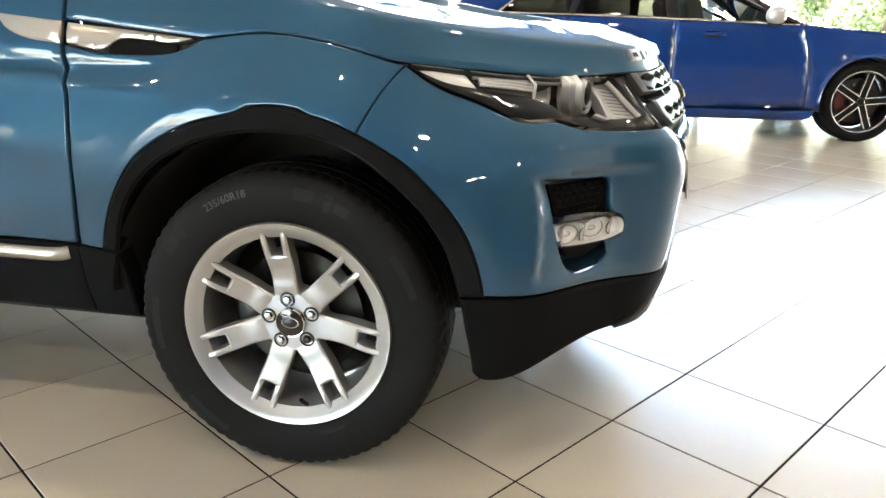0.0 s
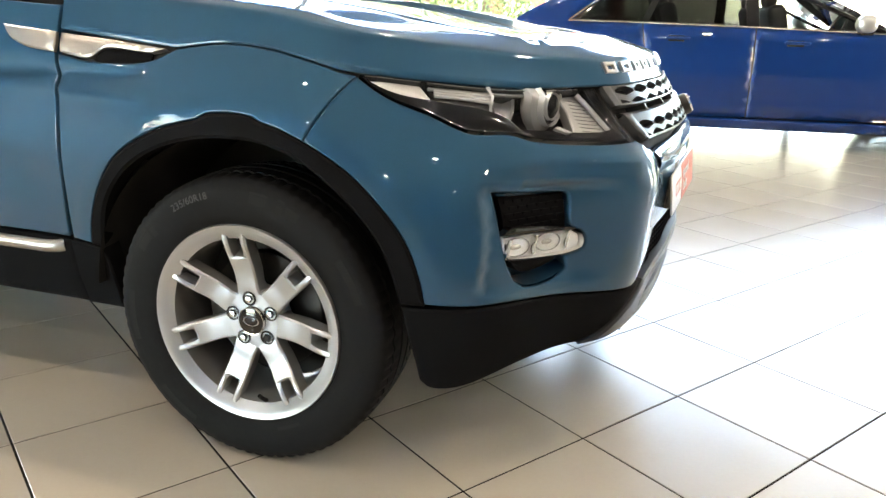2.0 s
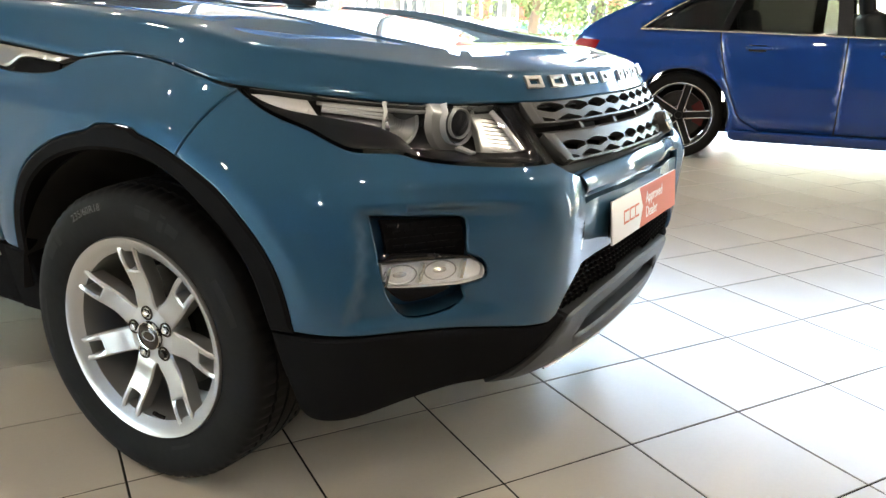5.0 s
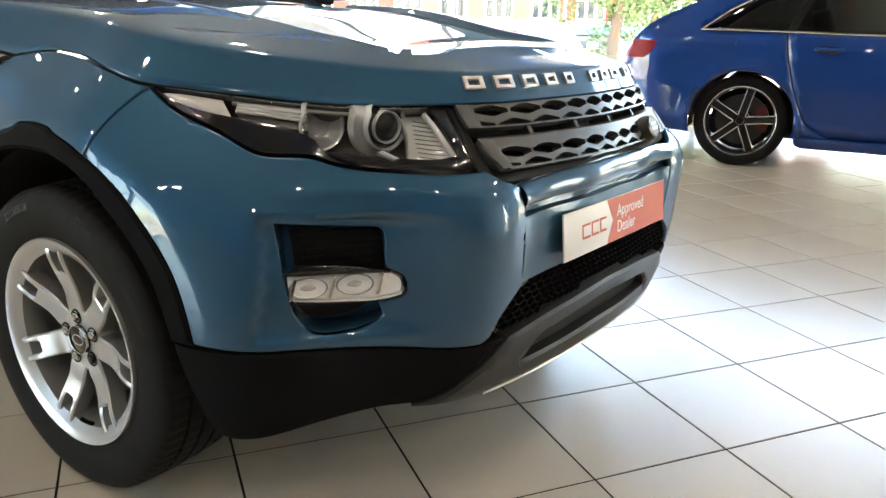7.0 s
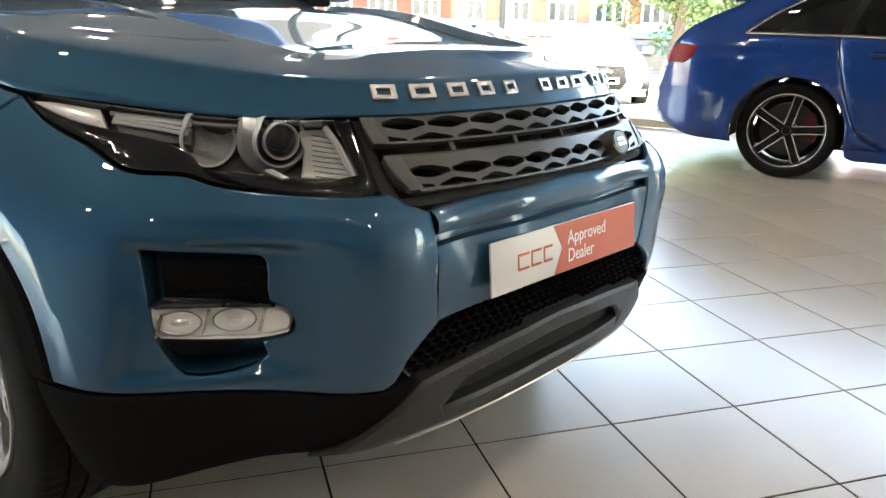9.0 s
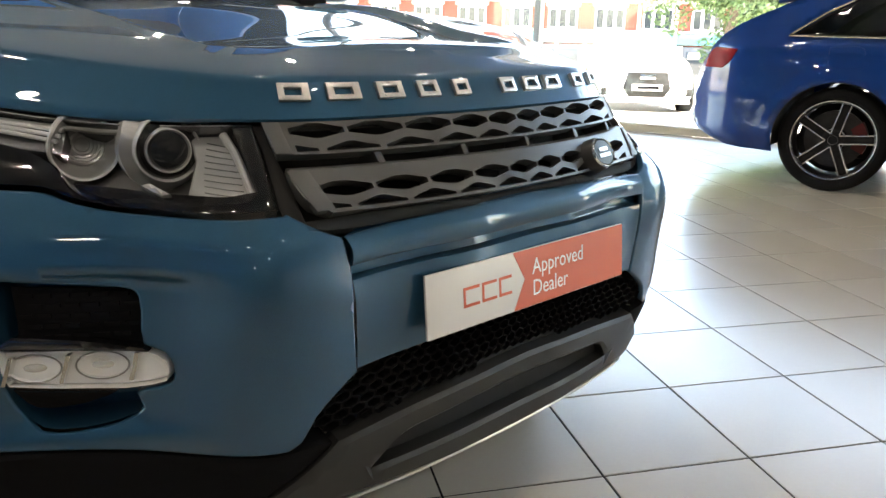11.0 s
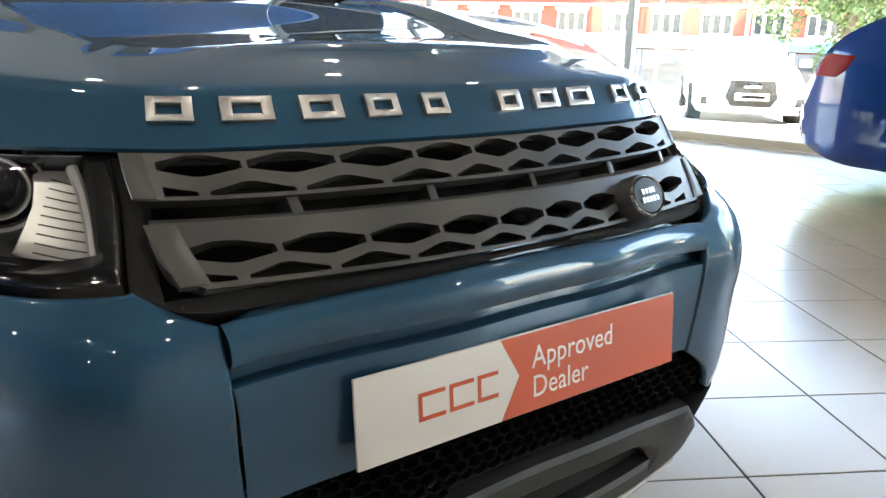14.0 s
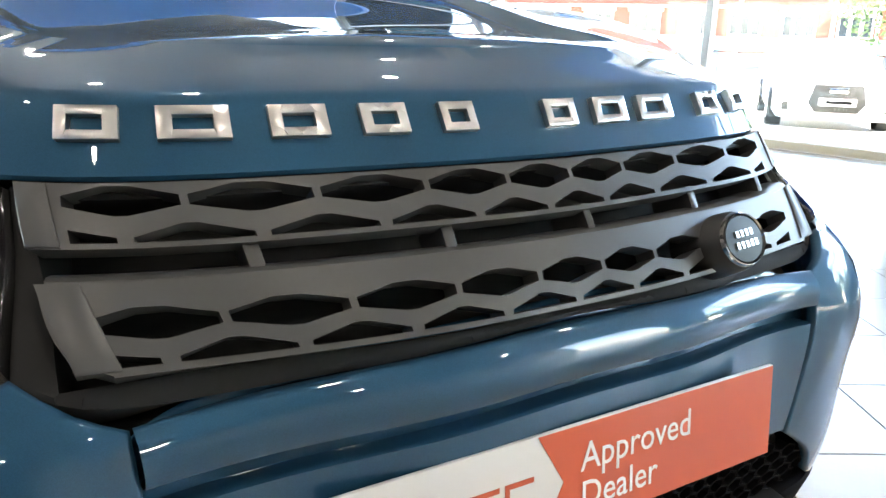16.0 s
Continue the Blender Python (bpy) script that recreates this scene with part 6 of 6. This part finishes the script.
def twin_spoke_wheel(caliper=140):
    out = []
    p = [(0.118, 0.268), (0.138, 0.285), (0.141, 0.31), (0.135, 0.335), (0.118, 0.349), (0.06, 0.352)]
    out.append(("tyre", lathe(p + [(-a, r) for a, r in reversed(p)], 72), "rubber", 40))
    out.append(("rim", lathe([(0.10, 0.262), (0.0, 0.245), (-0.10, 0.250), (-0.125, 0.262)], 72), "alloy_dark", 40))
    out.append(("rim_lip", lathe([(-0.120, 0.256), (-0.130, 0.262), (-0.131, 0.270), (-0.122, 0.271)], 72), "alloy_cut", 40))
    for k in range(5):
        mid = radians(77 + k * 72)
        polar = lambda r, deg: np.array((r * math.cos(mid + radians(deg)), r * math.sin(mid + radians(deg))))
        sides = {e: [polar(r, e * a) for r, a in ((0.048, 35), (0.105, 15.5), (0.17, 9.0), (0.258, 6.6))] for e in (1, -1)}
        ring = sides[-1] + sides[1][::-1]
        m_ = len(ring)
        out.append(("spoke", ([(x, -0.092, z) for x, z in ring] + [(x, -0.05, z) for x, z in ring], [tuple(range(m_)), tuple(range(2 * m_ - 1, m_ - 1, -1))] + [(k_, k_ + m_, (k_ + 1) % m_ + m_, (k_ + 1) % m_) for k_ in range(m_)]), "alloy_dark", 30))
        for e in (1, -1):
            side = sides[e]
            rows = []
            for k_, q in enumerate(side):
                along = side[min(k_ + 1, 3)] - side[max(k_ - 1, 0)]
                w_ = np.array((-along[1], along[0])) / np.linalg.norm(along) * 0.0048
                rows.append([(q[0] - w_[0], -0.06, q[1] - w_[1]), (q[0] - w_[0], -0.100, q[1] - w_[1]), (q[0] + w_[0], -0.100, q[1] + w_[1]), (q[0] + w_[0], -0.06, q[1] + w_[1])])
            out.append(("spoke_edge", grid_mesh(rows), "alloy_cut", 30))
        # a black slab on the face stands for the shaded gap down the pair's middle
        slot_ = [(0.130, -2.5), (0.240, -2.6), (0.240, 2.6), (0.130, 2.5)]
        out.append(("spoke_slot", ([(*polar(r, a)[:1], -0.0925, polar(r, a)[1]) for r, a in slot_] + [(*polar(r, a)[:1], -0.09, polar(r, a)[1]) for r, a in slot_], [(0, 1, 2, 3), (0, 4, 5, 1), (1, 5, 6, 2), (2, 6, 7, 3), (3, 7, 4, 0)]), "matt_black", 30))
    out.append(("hub", lathe([(-0.05, 0.075), (-0.092, 0.072), (-0.098, 0.06), (-0.095, 0.034), (-0.104, 0.032), (-0.104, 0.0)], 36), "alloy_dark", 40))
    out.append(("cap_ring", lathe([(-0.104, 0.034), (-0.108, 0.032), (-0.104, 0.029)], 30), "chrome", 40))
    out.append(("brake_disc", lathe([(-0.015, 0.08), (-0.02, 0.195), (0.02, 0.195), (0.02, 0.08)], 48), "iron", 40))
    rows = [[(r * math.cos(a), y, r * math.sin(a)) for r, y in ((0.205, -0.045), (0.205, 0.03), (0.12, 0.03), (0.12, -0.045), (0.205, -0.045))] for a in (radians(caliper + 8 * k) for k in range(9))]
    out.append(("caliper", grid_mesh(rows), "caliper_red", 40))
    out.append(("wheel_back", lathe([(0.06, 0.0), (0.06, 0.24)], 40), "matt_black", 40))
    return [(n, mesh_of(n, g[0], g[1], M[m], a)) for n, g, m, a in out]


for l, TWIN in ((0.0, twin_spoke_wheel(-25)), (2.87, twin_spoke_wheel(140))):
    set_wheel(estate, TWIN, BLUE @ Vector((l, 0.148, 0.352)), radians(8))
    set_wheel(estate, TWIN, BLUE @ Vector((l, BLUE_WIDE - 0.148, 0.352)), radians(188))
    for y in (-0.030, BLUE_WIDE - 0.25):
        rows = [[BLUE @ Vector((l + 0.385 * math.cos(a), yy, 0.352 + 0.385 * math.sin(a))) for a in (radians(-10 + 200 * k / 20) for k in range(21))] for yy in (y, y + 0.28)]
        part("arch_liner", grid_mesh(rows), M["matt_black"], estate, fix=True)

# ---- outside: forecourt, street, cars, building, tree ----
def fall(d):
    """The forecourt slopes away from the showroom to the street."""
    return -0.10 - 0.046 * min(max(d - 7.5, 0.0), 52.0)


def ground_geo():
    rows = []
    for r in (0.0, 7.0, 10, 14, 18, 24, 32, 42, 55, 70, 120, 400, 1500, 4000):
        rows.append([(r * math.cos(a), r * math.sin(a), fall(r) - (0.25 if r < 9 else 0)) for a in (2 * math.pi * k / 72 for k in range(72))])
    return grid_mesh(rows, True)


part("ground", ground_geo(), M["paving"], None, tags=("pale sunlit paving falling gently to the street", "ground", "", "structure"), fix=True)


def spot(dx, dy, d):
    """A place d metres from the camera's later stand along a plan direction, on the ground."""
    x, y = 1.6 + dx * d, -0.9 + dy * d
    return x, y, fall(math.hypot(x, y))


# white saloon, nose towards the showroom
_wx, _wy, _ = spot(-0.458, 0.889, 13.6)
SAL = Matrix.Translation((_wx, _wy, -0.39)) @ Matrix.Rotation(math.atan2(-0.82, 0.57), 4, "Z")


def saloon():
    car2 = thing("saloon_car", SAL.translation, "white saloon car with a dark six-sided grille", "car")
    W = 0.91
    st = [(0.05, 0.30, 0.60, 0.72), (0.0, 0.28, 0.62, 0.80), (-0.15, 0.22, 0.70, 0.88), (-0.5, 0.2, 0.80, 0.96), (-1.2, 0.2, 0.95, 1.0), (-2.2, 0.2, 0.98, 1.0), (-3.4, 0.2, 0.98, 0.99), (-4.3, 0.25, 0.95, 0.94), (-4.5, 0.35, 0.85, 0.86)]
    rows = []
    for x, z0, z1, w in st:
        h = W * w
        rows.append([SAL @ Vector((x, y, z)) for y, z in ((-h * 0.9, z0), (-h, z0 + 0.12), (-h, (z0 + z1) / 2), (-h * 0.97, z1 - 0.06), (-h * 0.86, z1), (0, z1 + 0.02), (h * 0.86, z1), (h * 0.97, z1 - 0.06), (h, (z0 + z1) / 2), (h, z0 + 0.12), (h * 0.9, z0))])
    b = grid_mesh(rows)
    b = (b[0], b[1] + [tuple(range(11))])
    part("body", b, M["white_paint"], car2, angle=50, fix=True)
    cabin = []
    for x, z, h in ((-1.15, 0.96, 0.80), (-1.9, 1.36, 0.62), (-2.3, 1.42, 0.60), (-3.0, 1.40, 0.60), (-3.9, 1.0, 0.74)):
        cabin.append([SAL @ Vector((x, y, zz)) for y, zz in ((-0.86, 0.95), (-h, z - 0.03), (0, z), (h, z - 0.03), (0.86, 0.95))])
    # the bright sky sheen on the glass is its material colour
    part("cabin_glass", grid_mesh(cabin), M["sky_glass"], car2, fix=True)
    part("roof", grid_mesh([[v + Vector((0, 0, 0.012)) for v in r[1:4]] for r in cabin[1:4]]), M["white_paint"], car2, fix=True)
    g = part("grille", prism([(-0.40, 0.02), (-0.34, 0.30), (0.34, 0.30), (0.40, 0.02), (0.30, -0.12), (-0.30, -0.12)], 0.03, SAL @ pose(0.055, 0, 0.46, 90, 0, 90), 0.01), M["matt_black"], car2, "dark grille")
    part("number_plate", block((0.02, 0.52, 0.11), SAL @ pose(0.10, 0, 0.50), 0.004), M["plate_white"], car2)
    part("plate_bar", block((0.004, 0.36, 0.05), SAL @ pose(0.112, 0.02, 0.50), 0), M["gloss_black"], car2, smooth=False)
    part("badge_rings", block((0.012, 0.26, 0.08), SAL @ pose(0.095, 0, 0.68), 0.005), M["chrome"], car2)
    part("front_lip", block((0.10, 1.5, 0.05), SAL @ pose(0.02, 0, 0.26), 0.02), M["white_paint"], car2)
    for s in (1, -1):
        part("air_intake", prism([(-0.17, -0.07), (0.19, -0.06), (0.17, 0.08), (-0.17, 0.05)], 0.03, SAL @ pose(0.005, s * 0.60, 0.42, 90, 0, 90), 0.008), M["matt_black"], car2)
        part("headlamp", prism([(-0.20, -0.05), (0.20, -0.03), (0.22, 0.07), (-0.14, 0.05)], 0.04, SAL @ pose(-0.07, s * 0.62, 0.66, 90, 0, 90 + s * 14), 0.01), M["lens"], car2)
        part("door_mirror", block((0.10, 0.20, 0.12), SAL @ pose(-1.35, s * 1.0, 1.0), 0.03), M["white_paint"], car2)
        for x in (-0.85, -3.55):
            w = part("wheel", posed(lathe([(0.0, 0.0), (0.0, 0.21), (0.02, 0.24), (0.03, 0.30), (0.0, 0.325), (-0.2, 0.325)], 40), SAL @ pose(x, s * 0.90, 0.325, 0, 0, 180 if s < 0 else 0)), M["rubber"], car2)
            for k in range(5):
                a = radians(90 + 72 * k)
                part("wheel_spoke", tube([SAL @ Vector((x + r * math.cos(a), s * 0.915, 0.325 + r * math.sin(a))) for r in (0.03, 0.21)], 0.025, 6), M["alloy"], w)
    return car2


_sal = saloon()
copy_thing(_sal, Matrix.Translation(SAL.translation + Vector((-3.1, -0.6, -0.06))))
copy_thing(_sal, Matrix.Translation(SAL.translation + Vector((-6.0, 3.4, -0.25))))

# brick building across the street
BC = spot(-0.50, 0.866, 52.0)
BUILD = Matrix.Translation((BC[0], BC[1], -2.45)) @ Matrix.Rotation(math.atan2(0.5, 0.866), 4, "Z")


def brick_building():
    b = thing("brick_building", BUILD.translation, "red brick terrace with white windows over teal shopfronts", "building")
    L, H = 46.0, 9.5
    part("wall", block((L, 8.0, H), BUILD @ pose(0, 4.0, H / 2), 0), M["brick"], b, smooth=False)
    part("roof", prism([(-0.4, 0), (8.4, 0), (4.0, 3.0)], L + 0.6, BUILD @ pose(-L / 2 - 0.3, 0, H, 90, 0, 90)), M["roof"], b, smooth=False)
    part("shop_base", block((L, 0.25, 2.55), BUILD @ pose(0, -0.12, 1.28), 0), M["shop"], b, smooth=False)
    part("fascia", block((L, 0.45, 0.62), BUILD @ pose(0, -0.22, 2.98), 0.03), M["teal"], b)
    for z in (3.42, 5.25, 7.9):
        part("stone_band", block((L, 0.30, 0.16), BUILD @ pose(0, -0.1, z), 0.02), M["stone"], b)
    for k in range(-7, 8):
        x = k * 3.0
        for z in (4.2, 6.55):
            w = part("window", block((1.9, 0.14, 1.35), BUILD @ pose(x, -0.06, z), 0.02), M["rail_white"], b)
            for dx in (-0.62, 0.0, 0.62):
                part("window_pane", block((0.42, 0.05, 1.1), BUILD @ pose(x + dx, -0.12, z), 0), M["window_dark"], w, smooth=False)
            part("window_head", block((2.2, 0.2, 0.22), BUILD @ pose(x, -0.1, z + 0.82), 0.02), M["stone"], b)
        part("shop_window", block((2.2, 0.12, 1.6), BUILD @ pose(x, -0.24, 1.45), 0.02), M["window_dark"] if k % 3 else M["plate_white"], b)
        part("pilaster", block((0.30, 0.4, 2.6), BUILD @ pose(x + 1.5, -0.2, 1.3), 0.02), M["stone"] if k % 2 else M["shop"], b)
    for x in (-11, 4, 16):
        part("chimney", block((1.0, 0.8, 2.2), BUILD @ pose(x, 4.0, H + 3.0), 0.03), M["brick"], b)
    return b


brick_building()


def tree(at, height, spread, seed):
    rng = random.Random(seed)
    t = thing("tree", at, "broad leafy green street tree", "tree", "street trees")
    base = Vector(at)
    top = base + Vector((0.2, 0.1, height * 0.45))
    part("trunk", join(*[tube([base + (top - base) * f + Vector((0.05 * math.sin(9 * f), 0, 0)) for f in (a, a + 0.25)], 0.24 - 0.12 * a, 10) for a in (0, 0.25, 0.5, 0.75)]), M["bark"], t)
    limbs, leaves = [], ([], [])
    for k in range(9):
        a = k * 2.4
        tip = top + Vector((math.cos(a) * spread * rng.uniform(0.4, 0.8), math.sin(a) * spread * rng.uniform(0.4, 0.8), height * rng.uniform(0.1, 0.42)))
        limbs.append(tube([top, (top + tip) / 2 + Vector((0, 0, 0.3)), tip], 0.06, 6))
    part("limbs", join(*limbs), M["bark"], t)
    clumps = []
    while len(clumps) < 46:
        p = Vector((rng.uniform(-1, 1), rng.uniform(-1, 1), rng.uniform(-1, 1)))
        if 0.3 < p.length < 1:
            clumps.append((base + Vector((p.x * spread, p.y * spread, height * 0.62 + p.z * height * 0.40)), rng.uniform(0.35, 0.8)))
    for c, r in clumps:
        for _ in range(230):
            d = Vector((rng.gauss(0, 1), rng.gauss(0, 1), rng.gauss(0, 1))).normalized() * r * rng.uniform(0.5, 1.1)
            n = Vector((rng.gauss(0, 1), rng.gauss(0, 1), rng.gauss(0.6, 1))).normalized()
            s1 = n.orthogonal().normalized() * rng.uniform(0.05, 0.10)
            s2 = n.cross(s1).normalized() * rng.uniform(0.04, 0.07)
            i = len(leaves[0])
            q = c + d
            leaves[0].extend([q - s1, q + s2, q + s1, q - s2])
            leaves[1].append((i, i + 1, i + 2, i + 3))
    part("crown", leaves, M["leaf"], t, smooth=False)
    return t


_t = spot(-0.378, 0.926, 27.0)
tree((_t[0], _t[1], _t[2]), 6.4, 2.6, 3)
_t = spot(-0.30, 0.954, 29.0)
tree((_t[0], _t[1], _t[2]), 6.8, 2.9, 4)
_t = spot(0.42, 0.907, 24.0)
tree((_t[0], _t[1], _t[2]), 5.0, 2.6, 5)
_t = spot(0.30, 0.954, 26.0)
tree((_t[0], _t[1], _t[2]), 5.0, 2.4, 6)


def railing(a, b, h=1.1):
    a, b = Vector(a), Vector(b)
    r = thing("railing", a, "white metal railing along the street", "railing")
    n = int((b - a).length / 0.14)
    for z in (0.12, h - 0.06):
        part("rail", tube([a + Vector((0, 0, z)), b + Vector((0, 0, z))], 0.025, 6), M["rail_white"], r)
    for k in range(n + 1):
        part("bar", tube([a + (b - a) * k / n, a + (b - a) * k / n + Vector((0, 0, h))], 0.014, 6), M["rail_white"], r)


railing(spot(-0.36, 0.933, 23.0), spot(-0.28, 0.96, 23.5))
for dx, d in ((-0.555, 34.0), (-0.47, 30.0), (-0.43, 36.0)):
    x, y, z = spot(dx, math.sqrt(1 - dx * dx), d)
    p = thing("street_lamp", (x, y, z), "tall grey street lamp post", "street lamp", "street lamps")
    part("post", tube([(x, y, z), (x, y, z + 3), (x, y, z + 7.5)], 0.07, 10), M["frame_grey"], p)
    part("arm", tube([(x, y, z + 7.4), (x + 0.9, y - 0.6, z + 7.7)], 0.04, 8), M["frame_grey"], p)
    part("lantern", block((0.5, 0.22, 0.1), pose(x + 1.0, y - 0.65, z + 7.7, 0, 0, -33), 0.03), M["frame_grey"], p)

# ---- floor tiles ----
lay_tiles()
